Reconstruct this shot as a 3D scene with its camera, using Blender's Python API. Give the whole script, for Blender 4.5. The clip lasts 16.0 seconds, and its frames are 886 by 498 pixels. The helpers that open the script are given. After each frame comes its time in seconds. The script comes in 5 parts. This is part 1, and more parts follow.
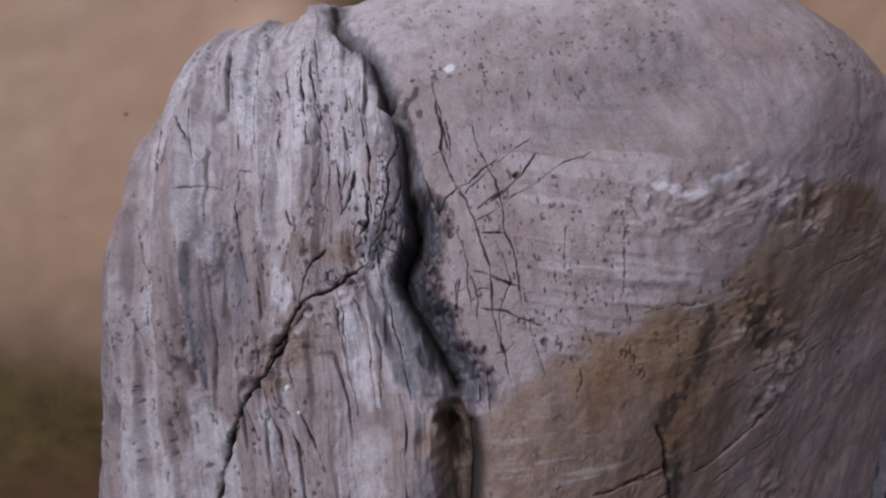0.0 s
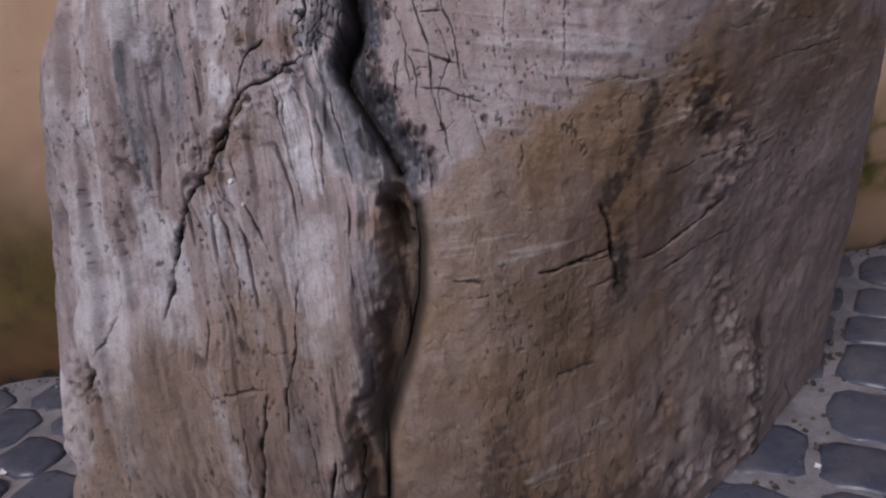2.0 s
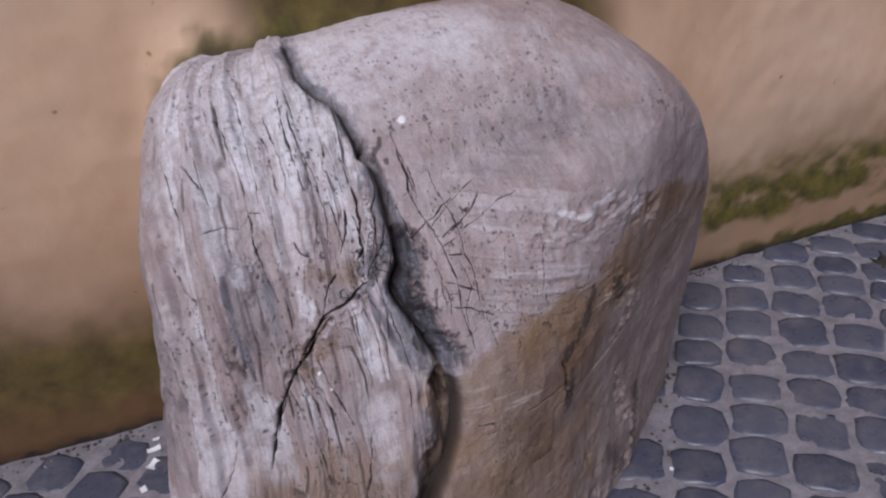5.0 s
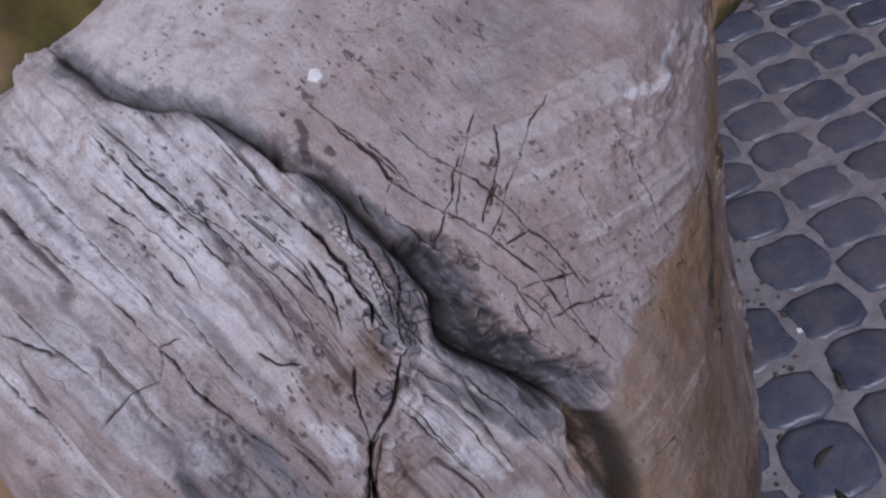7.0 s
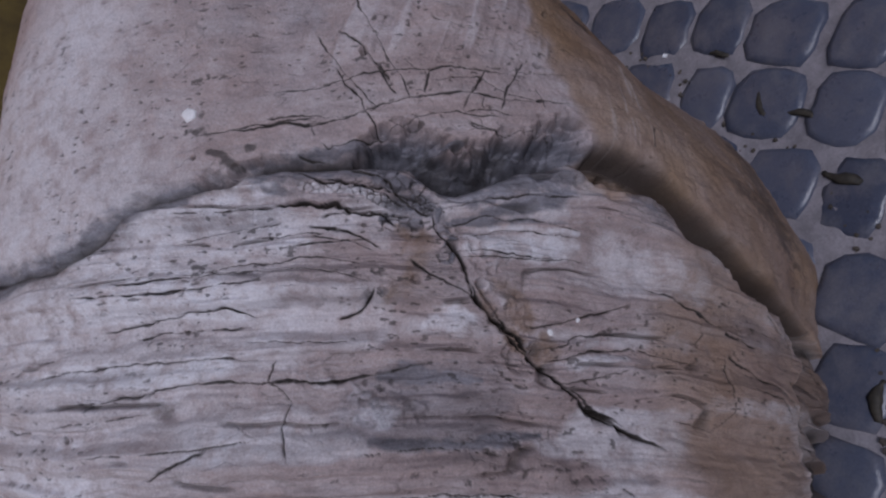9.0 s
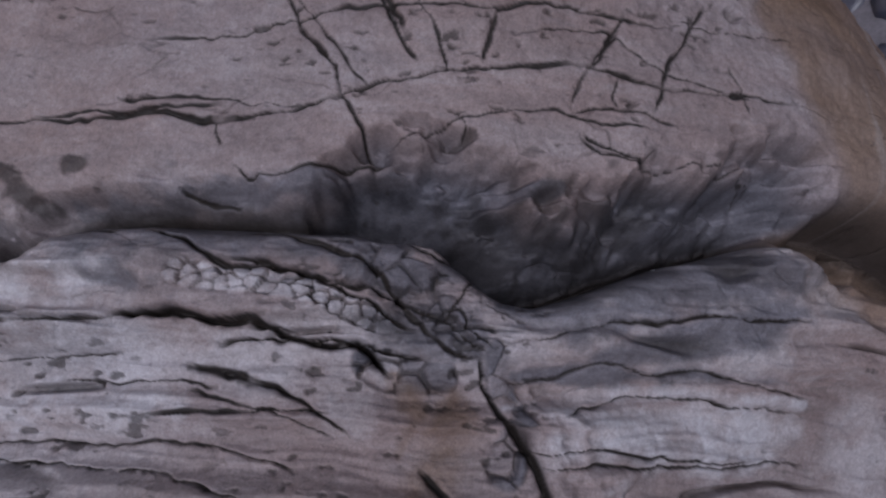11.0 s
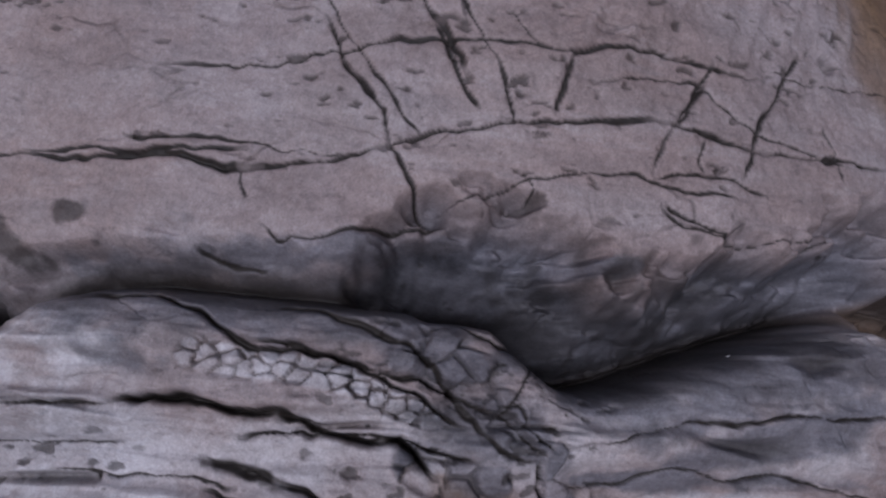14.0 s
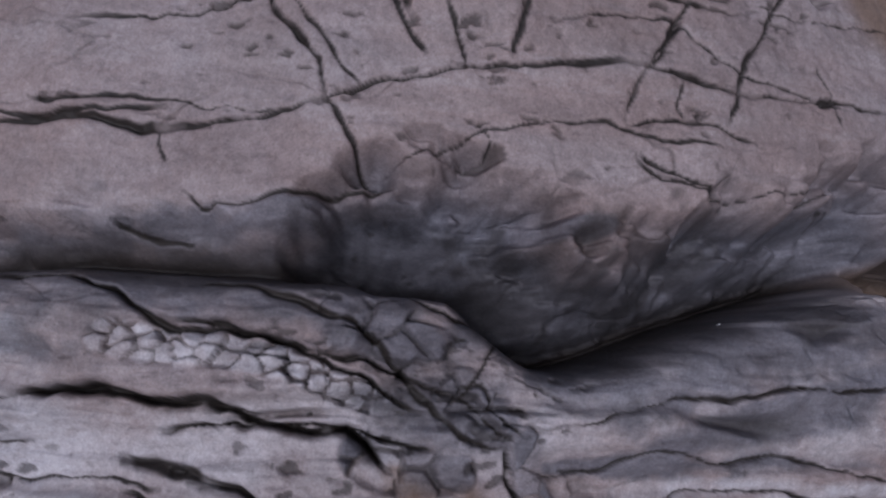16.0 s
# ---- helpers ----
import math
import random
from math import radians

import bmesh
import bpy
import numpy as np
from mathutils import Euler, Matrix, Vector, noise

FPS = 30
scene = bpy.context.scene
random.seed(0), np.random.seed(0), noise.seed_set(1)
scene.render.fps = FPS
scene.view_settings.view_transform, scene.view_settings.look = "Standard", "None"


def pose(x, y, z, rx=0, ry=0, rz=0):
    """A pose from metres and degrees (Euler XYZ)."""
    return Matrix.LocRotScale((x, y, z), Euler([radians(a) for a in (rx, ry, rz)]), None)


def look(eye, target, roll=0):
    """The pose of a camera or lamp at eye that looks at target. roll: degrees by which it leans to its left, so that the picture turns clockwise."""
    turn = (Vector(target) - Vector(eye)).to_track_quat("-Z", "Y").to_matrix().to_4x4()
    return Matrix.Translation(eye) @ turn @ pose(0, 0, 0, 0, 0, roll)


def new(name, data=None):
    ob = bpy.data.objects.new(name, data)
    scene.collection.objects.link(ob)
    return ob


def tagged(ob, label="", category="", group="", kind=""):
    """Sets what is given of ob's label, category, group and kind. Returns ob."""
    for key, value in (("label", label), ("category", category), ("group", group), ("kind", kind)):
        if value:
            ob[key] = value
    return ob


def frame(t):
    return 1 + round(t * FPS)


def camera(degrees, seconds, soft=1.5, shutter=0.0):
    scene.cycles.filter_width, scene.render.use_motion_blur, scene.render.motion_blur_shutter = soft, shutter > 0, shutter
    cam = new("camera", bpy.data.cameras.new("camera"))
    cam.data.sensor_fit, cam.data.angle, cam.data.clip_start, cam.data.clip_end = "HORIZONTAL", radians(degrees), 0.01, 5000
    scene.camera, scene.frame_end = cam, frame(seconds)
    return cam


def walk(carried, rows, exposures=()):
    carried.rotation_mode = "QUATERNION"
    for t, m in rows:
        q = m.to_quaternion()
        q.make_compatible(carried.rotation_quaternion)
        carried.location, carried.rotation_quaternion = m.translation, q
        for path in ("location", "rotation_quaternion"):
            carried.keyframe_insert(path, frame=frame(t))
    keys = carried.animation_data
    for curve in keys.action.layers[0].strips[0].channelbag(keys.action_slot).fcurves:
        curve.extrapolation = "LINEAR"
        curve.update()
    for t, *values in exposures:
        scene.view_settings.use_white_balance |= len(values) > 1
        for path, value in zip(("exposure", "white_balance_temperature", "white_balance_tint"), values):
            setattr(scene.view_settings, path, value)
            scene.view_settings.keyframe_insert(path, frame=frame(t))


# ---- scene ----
cam = camera(60.0, 16.0, soft=2.2)
PATH = [
    (0, (-0.2361, -1.1578, 0.7264), (-0.2114, -0.5827, 0.5571), -6.19),
    (0.5, (-0.2315, -1.1595, 0.7112), (-0.2083, -0.5885, 0.5281), -6.69),
    (1, (-0.2347, -1.1771, 0.6702), (-0.2053, -0.6090, 0.4794), -7.03),
    (1.5, (-0.2262, -1.1868, 0.6414), (-0.1976, -0.6259, 0.4303), -7.49),
    (2, (-0.2063, -1.1925, 0.6128), (-0.1861, -0.6400, 0.3796), -8.11),
    (2.5, (-0.1939, -1.1907, 0.6012), (-0.1737, -0.6545, 0.3326), -8.71),
    (3, (-0.1826, -1.1946, 0.5848), (-0.1619, -0.6745, 0.2865), -9.57),
    (3.5, (-0.1772, -1.1951, 0.5984), (-0.1450, -0.6748, 0.3013), -9.51),
    (4, (-0.2928, -1.4380, 0.8330), (-0.1758, -0.9244, 0.5457), -5.39),
    (4.5, (-0.4560, -1.5534, 1.0405), (-0.2762, -1.0635, 0.7445), -2.48),
    (4.7, (-0.4475, -1.4678, 1.0530), (-0.2780, -0.9760, 0.7541), -3.15),
    (6.8, (-0.3847, -0.9416, 0.9215), (-0.1988, -0.4905, 0.5723), -25.25),
    (7, (-0.3974, -0.8926, 0.9200), (-0.2004, -0.4634, 0.5499), -29.41),
    (7.5, (-0.4835, -0.8208, 0.9115), (-0.2537, -0.4243, 0.5242), -47.80),
    (8, (-0.5556, -0.8241, 0.9056), (-0.3092, -0.4261, 0.5302), -65.06),
    (8.5, (-0.5834, -0.8599, 0.9198), (-0.3205, -0.4716, 0.5455), -68.42),
    (9, (-0.5791, -0.8729, 0.9092), (-0.3105, -0.4972, 0.5262), -69.15),
    (9.5, (-0.4080, -0.7290, 0.7500), (0.4400, 0.5790, -0.4890), -70.70),
    (9.7, (-0.3937, -0.6904, 0.6799), (-0.0826, -0.2938, 0.3546), -67.47),
    (12, (-0.3159, -0.6569, 0.7410), (-0.1301, -0.2605, 0.3307), -68.92),
    (12.5, (-0.3167, -0.6455, 0.7518), (-0.1281, -0.2521, 0.3398), -67.78),
    (13, (-0.3203, -0.6341, 0.7608), (-0.1260, -0.2414, 0.3509), -67.08),
    (13.5, (-0.3182, -0.6385, 0.7575), (-0.1205, -0.2461, 0.3489), -67.04),
    (14, (-0.2982, -0.6291, 0.7161), (-0.0872, -0.2349, 0.3161), -66.86),
    (14.5, (-0.2932, -0.6220, 0.6878), (-0.0694, -0.2248, 0.2977), -66.84),
    (15, (-0.2935, -0.6231, 0.6848), (-0.0797, -0.2245, 0.2906), -68.16),
    (15.5, (-0.2952, -0.6215, 0.6850), (-0.0844, -0.2237, 0.2884), -68.66),
    (16, (-0.2977, -0.6208, 0.6845), (-0.0870, -0.2231, 0.2878), -68.99),
]

EXPO = [(t, s, k, 16) for t, s, k in ((0, -0.53, 5750), (2, -0.52, 6000), (3.5, -0.46, 6200), (4, -0.12, 6000), (4.5, -0.15, 5900), (7, -0.5, 5600), (8, -0.66, 5570), (8.5, -0.74, 5550), (9, -0.87, 5550), (9.5, -1.3, 5650), (9.8, -1.4, 5650), (11.7, -0.82, 5600), (13, -0.78, 5570), (16, -0.78, 5620))]
walk(cam, [(t, look(eye, target, roll)) for t, eye, target, roll in PATH], EXPO)

# ---- light: a narrow street under a pale, overcast evening sky ----
world = bpy.data.worlds.new("world")
scene.world = world
world.use_nodes = True
wn, wl = world.node_tree.nodes, world.node_tree.links
sky = wn.new("ShaderNodeTexSky")
sky.sky_type, sky.sun_disc = "NISHITA", False
sky.sun_elevation, sky.sun_rotation = radians(42), radians(205)
sky.air_density, sky.dust_density, sky.ozone_density = 1.2, 2.5, 1.6
wl.new(sky.outputs["Color"], wn["Background"].inputs["Color"])
wn["Background"].inputs["Strength"].default_value = 0.085
sun = new("sun", bpy.data.lights.new("sun", "SUN"))
sun.data.energy, sun.data.angle, sun.data.color = 2.5, radians(28), (1.0, 0.95, 0.92)
sun.matrix_world = look((-1.6, -2.2, 3.0), (0, 0, 0))


# ---- helpers ----
def fade(t):
    return t * t * t * (t * (t * 6 - 15) + 10)


TABLE = np.random.RandomState(7).rand(64, 64, 64).astype(np.float32) * 2 - 1


def vnoise(p):
    """Smooth value noise in -1..1 at points of shape (..., 3)."""
    i = np.floor(p).astype(np.int64)
    t = fade((p - i).astype(np.float32))
    i &= 63
    j = (i + 1) & 63
    x0, y0, z0, x1, y1, z1 = i[..., 0], i[..., 1], i[..., 2], j[..., 0], j[..., 1], j[..., 2]
    tx, ty, tz = t[..., 0], t[..., 1], t[..., 2]
    a = TABLE[x0, y0, z0] * (1 - tx) + TABLE[x1, y0, z0] * tx
    b = TABLE[x0, y1, z0] * (1 - tx) + TABLE[x1, y1, z0] * tx
    c = TABLE[x0, y0, z1] * (1 - tx) + TABLE[x1, y0, z1] * tx
    d = TABLE[x0, y1, z1] * (1 - tx) + TABLE[x1, y1, z1] * tx
    return (a * (1 - ty) + b * ty) * (1 - tz) + (c * (1 - ty) + d * ty) * tz


def fbm(p, octaves=4, gain=0.5):
    out, amp, total = 0.0, 1.0, 0.0
    for n in range(octaves):
        out = out + amp * vnoise(p * (2.03 ** n) + 11.7 * n)
        total += amp
        amp *= gain
    return out / total


def smooth(x, lo, hi):
    t = np.clip((x - lo) / (hi - lo), 0, 1)
    return t * t * (3 - 2 * t)


def material(name):
    m = bpy.data.materials.new(name)
    m.use_nodes = True
    return m, m.node_tree.nodes, m.node_tree.links, m.node_tree.nodes["Principled BSDF"]


def tex_noise(nodes, links, vector, scale, detail=5.0, rough=0.6):
    n = nodes.new("ShaderNodeTexNoise")
    n.inputs["Scale"].default_value, n.inputs["Detail"].default_value, n.inputs["Roughness"].default_value = scale, detail, rough
    if vector is not None:
        links.new(vector, n.inputs["Vector"])
    return n.outputs["Fac"]


def ramp(nodes, links, fac, stops):
    r = nodes.new("ShaderNodeValToRGB")
    while len(r.color_ramp.elements) < len(stops):
        r.color_ramp.elements.new(0.5)
    for el, (pos, col) in zip(r.color_ramp.elements, stops):
        el.position, el.color = pos, (*col, 1) if len(col) == 3 else col
    links.new(fac, r.inputs["Fac"])
    return r.outputs["Color"]


def mix(nodes, links, fac, a, b, mode="MIX"):
    n = nodes.new("ShaderNodeMix")
    n.data_type, n.blend_type = "RGBA", mode
    for value, sock in ((fac, n.inputs[0]), (a, n.inputs[6]), (b, n.inputs[7])):
        if isinstance(value, bpy.types.NodeSocket):
            links.new(value, sock)
        elif isinstance(value, tuple):
            sock.default_value = (*value, 1)
        else:
            sock.default_value = value
    return n.outputs[2]


def maths(nodes, links, op, a, b=0.0):
    n = nodes.new("ShaderNodeMath")
    n.operation = op
    for value, sock in ((a, n.inputs[0]), (b, n.inputs[1])):
        if isinstance(value, bpy.types.NodeSocket):
            links.new(value, sock)
        else:
            sock.default_value = value
    return n.outputs[0]


def bump(nodes, links, shader, height, strength, distance, before=None):
    n = nodes.new("ShaderNodeBump")
    n.inputs["Strength"].default_value, n.inputs["Distance"].default_value = strength, distance
    links.new(height, n.inputs["Height"])
    if before is not None:
        links.new(before, n.inputs["Normal"])
    links.new(n.outputs["Normal"], shader.inputs["Normal"])
    return n.outputs["Normal"]


def attribute(nodes, name):
    n = nodes.new("ShaderNodeAttribute")
    n.attribute_name = name
    return n


def part(name, bm, mat, parent=None, label="", flat=False):
    me = bpy.data.meshes.new(name)
    bm.to_mesh(me)
    bm.free()
    if not flat:
        me.shade_smooth()
    me.materials.append(mat)
    ob = new(name, me)
    if parent is not None:
        ob.parent = parent
    return tagged(ob, label) if label else ob


def box(bm, lo, hi, bevel=0.0):
    lo, hi = Vector(lo), Vector(hi)
    made = bmesh.ops.create_cube(bm, size=1, matrix=Matrix.Translation((lo + hi) / 2) @ Matrix.Diagonal((*(hi - lo), 1)))
    if bevel:
        edges = list({e for v in made["verts"] for e in v.link_edges})
        bmesh.ops.bevel(bm, geom=edges, offset=bevel, segments=2, affect="EDGES", profile=0.6)
    return bm


def grid_mesh(name, pts, mat, flip=False):
    """A smooth sheet through an array of places of shape (rows, columns, 3)."""
    rows, cols = pts.shape[:2]
    idx = np.arange(rows * cols).reshape(rows, cols)
    quads = np.stack([idx[:-1, :-1], idx[:-1, 1:], idx[1:, 1:], idx[1:, :-1]], -1).reshape(-1, 4)
    if flip:
        quads = quads[:, ::-1]
    me = bpy.data.meshes.new(name)
    me.vertices.add(rows * cols)
    me.vertices.foreach_set("co", pts.reshape(-1).astype(np.float32))
    me.loops.add(quads.size)
    me.loops.foreach_set("vertex_index", quads.reshape(-1).astype(np.int32))
    me.polygons.add(len(quads))
    me.polygons.foreach_set("loop_start", np.arange(0, quads.size, 4, dtype=np.int32))
    me.update(calc_edges=True)
    me.shade_smooth()
    me.materials.append(mat)
    return new(name, me)


# ---- materials ----
def stone_material():
    m, n, l, s = material("weathered marble")
    tint, stain_shade, grain = attribute(n, "tint"), attribute(n, "stain_shade"), attribute(n, "grain")
    geo = n.new("ShaderNodeNewGeometry").outputs["Position"]
    splinter = tint.outputs["Alpha"]

    def stretched(x, y, z):
        node = n.new("ShaderNodeMapping")
        node.inputs["Scale"].default_value = (x, y, z)
        l.new(grain.outputs["Vector"], node.inputs["Vector"])
        return node.outputs["Vector"]

    along = stretched(1.0, 0.13, 1.0)
    fibre = tex_noise(n, l, along, 210, 7, 0.68)
    fibre_wide = tex_noise(n, l, along, 48, 5, 0.62)
    across = tex_noise(n, l, stretched(0.10, 1.0, 0.3), 420, 4, 0.6)
    drip = tex_noise(n, l, stretched(1.0, 0.10, 1.0), 30, 5, 0.6)
    cloud = tex_noise(n, l, geo, 8, 6, 0.62)
    mottle = tex_noise(n, l, geo, 55, 6, 0.68)
    fine = tex_noise(n, l, geo, 520, 5, 0.72)
    base = ramp(n, l, cloud, [(0.32, (0.275, 0.212, 0.20)), (0.5, (0.355, 0.285, 0.273)), (0.66, (0.38, 0.332, 0.337))])
    base = mix(n, l, maths(n, l, "MULTIPLY", ramp(n, l, fibre_wide, [(0.46, (0, 0, 0)), (0.66, (1, 1, 1))]), 0.5), base, (0.46, 0.43, 0.44))
    thin = maths(n, l, "MULTIPLY", ramp(n, l, fibre, [(0.33, (1, 1, 1)), (0.45, (0, 0, 0))]), maths(n, l, "ADD", maths(n, l, "MULTIPLY", splinter, 0.5), 0.15))
    base = mix(n, l, thin, base, (0.20, 0.175, 0.165))
    base = mix(n, l, maths(n, l, "MULTIPLY", ramp(n, l, mottle, [(0.54, (0, 0, 0)), (0.72, (1, 1, 1))]), 0.35), base, (0.20, 0.17, 0.165))
    streak = tex_noise(n, l, stretched(1.0, 0.2, 1.0), 95, 6, 0.7)
    base = mix(n, l, maths(n, l, "MULTIPLY", ramp(n, l, streak, [(0.36, (1, 1, 1)), (0.52, (0, 0, 0))]), 0.38), base, (0.195, 0.165, 0.165))
    base = mix(n, l, maths(n, l, "MULTIPLY", ramp(n, l, streak, [(0.56, (0, 0, 0)), (0.68, (1, 1, 1))]), 0.45), base, (0.47, 0.44, 0.445))
    # short dark flecks strung out along the grain
    fleck = n.new("ShaderNodeTexVoronoi")
    fleck.inputs["Scale"].default_value = 120
    l.new(stretched(1.0, 0.45, 1.0), fleck.inputs["Vector"])
    seldom = ramp(n, l, tex_noise(n, l, geo, 42, 3, 0.6), [(0.52, (0, 0, 0)), (0.64, (1, 1, 1))])
    speck = maths(n, l, "MULTIPLY", ramp(n, l, maths(n, l, "ADD", fleck.outputs["Distance"], maths(n, l, "MULTIPLY", fine, 0.45)), [(0.30, (1, 1, 1)), (0.42, (0, 0, 0))]), seldom)
    base = mix(n, l, maths(n, l, "MULTIPLY", speck, 0.7), base, (0.10, 0.085, 0.08))
    warp = n.new("ShaderNodeVectorMath")
    warp.operation = "MULTIPLY_ADD"
    wobble = n.new("ShaderNodeTexNoise")
    wobble.inputs["Scale"].default_value, wobble.inputs["Detail"].default_value = 45, 4
    l.new(geo, wobble.inputs["Vector"])
    l.new(wobble.outputs["Color"], warp.inputs[0])
    warp.inputs[1].default_value = (0.012, 0.012, 0.012)
    l.new(stretched(1.0, 0.55, 1.0), warp.inputs[2])
    crackle = n.new("ShaderNodeTexVoronoi")
    crackle.feature = "DISTANCE_TO_EDGE"
    crackle.inputs["Scale"].default_value = 58
    l.new(warp.outputs[0], crackle.inputs["Vector"])
    where = ramp(n, l, tex_noise(n, l, geo, 26, 4, 0.6), [(0.51, (0, 0, 0)), (0.66, (1, 1, 1))])
    hair = maths(n, l, "MULTIPLY", ramp(n, l, crackle.outputs["Distance"], [(0.004, (1, 1, 1)), (0.045, (0, 0, 0))]), where)
    base = mix(n, l, maths(n, l, "MULTIPLY", hair, 0.5), base, (0.09, 0.075, 0.07))
    blotch = ramp(n, l, tex_noise(n, l, geo, 23, 7, 0.72), [(0.40, (1, 1, 1)), (0.56, (0, 0, 0))])
    base = mix(n, l, maths(n, l, "MULTIPLY", blotch, 0.4), base, (0.225, 0.175, 0.165))
    sep = n.new("ShaderNodeSeparateColor")
    l.new(tint.outputs["Color"], sep.inputs["Color"])
    brown = mix(n, l, ramp(n, l, cloud, [(0.35, (0, 0, 0)), (0.65, (1, 1, 1))]), (0.185, 0.112, 0.06), (0.305, 0.212, 0.138))
    brown = mix(n, l, maths(n, l, "MULTIPLY", ramp(n, l, drip, [(0.36, (1, 1, 1)), (0.54, (0, 0, 0))]), 0.5), brown, (0.12, 0.075, 0.045))
    brown = mix(n, l, maths(n, l, "MULTIPLY", ramp(n, l, across, [(0.58, (0, 0, 0)), (0.7, (1, 1, 1))]), 0.3), brown, (0.42, 0.35, 0.30))
    brown = mix(n, l, maths(n, l, "MULTIPLY", ramp(n, l, mottle, [(0.54, (0, 0, 0)), (0.7, (1, 1, 1))]), 0.4), brown, (0.15, 0.105, 0.08))
    base = mix(n, l, sep.outputs[0], base, brown)
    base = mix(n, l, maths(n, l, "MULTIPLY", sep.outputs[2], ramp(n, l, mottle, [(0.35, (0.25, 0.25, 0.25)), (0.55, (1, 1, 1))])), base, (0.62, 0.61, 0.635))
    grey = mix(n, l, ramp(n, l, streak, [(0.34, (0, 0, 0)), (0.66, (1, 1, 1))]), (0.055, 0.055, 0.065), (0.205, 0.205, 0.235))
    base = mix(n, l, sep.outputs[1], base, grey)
    stain_shade_rgb = n.new("ShaderNodeSeparateColor")
    l.new(stain_shade.outputs["Color"], stain_shade_rgb.inputs["Color"])
    base = mix(n, l, maths(n, l, "MULTIPLY", maths(n, l, "MULTIPLY", stain_shade_rgb.outputs[1], 0.8), ramp(n, l, mottle, [(0.34, (0.45, 0.45, 0.45)), (0.54, (1, 1, 1))])), base, (0.17, 0.105, 0.058))
    # near black for dirt and for shade painted into recesses
    base = mix(n, l, stain_shade_rgb.outputs[0], base, (0.028, 0.023, 0.020))
    base = mix(n, l, maths(n, l, "MULTIPLY", stain_shade_rgb.outputs[2], 0.7), base, (0.55, 0.53, 0.51))
    base = mix(n, l, 0.55, base, ramp(n, l, fine, [(0.3, (0.31, 0.29, 0.29)), (0.7, (0.70, 0.69, 0.69))]), "OVERLAY")
    micro = tex_noise(n, l, geo, 1500, 3, 0.7)
    base = mix(n, l, 0.35, base, ramp(n, l, micro, [(0.32, (0.3, 0.28, 0.28)), (0.68, (0.7, 0.7, 0.7))]), "OVERLAY")
    l.new(base, s.inputs["Base Color"])
    l.new(ramp(n, l, mottle, [(0.3, (0.48, 0.48, 0.48)), (0.7, (0.74, 0.74, 0.74))]), s.inputs["Roughness"])
    s.inputs["Specular IOR Level"].default_value = 0.4
    first = bump(n, l, s, maths(n, l, "MULTIPLY", maths(n, l, "ADD", fibre, streak), maths(n, l, "ADD", maths(n, l, "MULTIPLY", splinter, 0.7), 0.1)), 0.7, 0.0014)
    second = bump(n, l, s, maths(n, l, "SUBTRACT", mottle, maths(n, l, "MULTIPLY", maths(n, l, "MAXIMUM", speck, hair), 0.6)), 0.6, 0.0017, first)
    third = bump(n, l, s, maths(n, l, "MULTIPLY", across, sep.outputs[0]), 0.35, 0.0007, second)
    fourth = bump(n, l, s, fine, 0.55, 0.0006, third)
    bump(n, l, s, micro, 0.3, 0.0002, fourth)
    return m


def stucco_material():
    m, n, l, s = material("ochre stucco")
    geo = n.new("ShaderNodeNewGeometry").outputs["Position"]
    tint = attribute(n, "tint")
    sep = n.new("ShaderNodeSeparateColor")
    l.new(tint.outputs["Color"], sep.inputs["Color"])
    big, mid, fine = tex_noise(n, l, geo, 2.2, 5, 0.6), tex_noise(n, l, geo, 17, 5, 0.65), tex_noise(n, l, geo, 260, 4, 0.7)
    base = ramp(n, l, big, [(0.3, (0.51, 0.325, 0.20)), (0.5, (0.59, 0.40, 0.265)), (0.72, (0.65, 0.475, 0.34))])
    base = mix(n, l, maths(n, l, "MULTIPLY", ramp(n, l, mid, [(0.5, (0, 0, 0)), (0.75, (1, 1, 1))]), 0.25), base, (0.50, 0.31, 0.18))
    damp = mix(n, l, mid, (0.085, 0.042, 0.016), (0.165, 0.09, 0.038))
    base = mix(n, l, sep.outputs[0], base, damp)
    moss = mix(n, l, ramp(n, l, mid, [(0.35, (0, 0, 0)), (0.65, (1, 1, 1))]), (0.045, 0.038, 0.006), (0.13, 0.105, 0.016))
    base = mix(n, l, sep.outputs[1], base, moss)
    # near black of the foot strip and of the shade painted beside the boulder
    base = mix(n, l, sep.outputs[2], base, (0.03, 0.022, 0.016))
    spots = ramp(n, l, tex_noise(n, l, geo, 34, 2, 0.5), [(0.72, (0, 0, 0)), (0.76, (1, 1, 1))])
    base = mix(n, l, maths(n, l, "MULTIPLY", spots, 0.6), base, (0.13, 0.08, 0.04))
    l.new(base, s.inputs["Base Color"])
    s.inputs["Roughness"].default_value = 0.85
    first = bump(n, l, s, mid, 0.35, 0.006)
    bump(n, l, s, fine, 0.35, 0.0008, first)
    return m


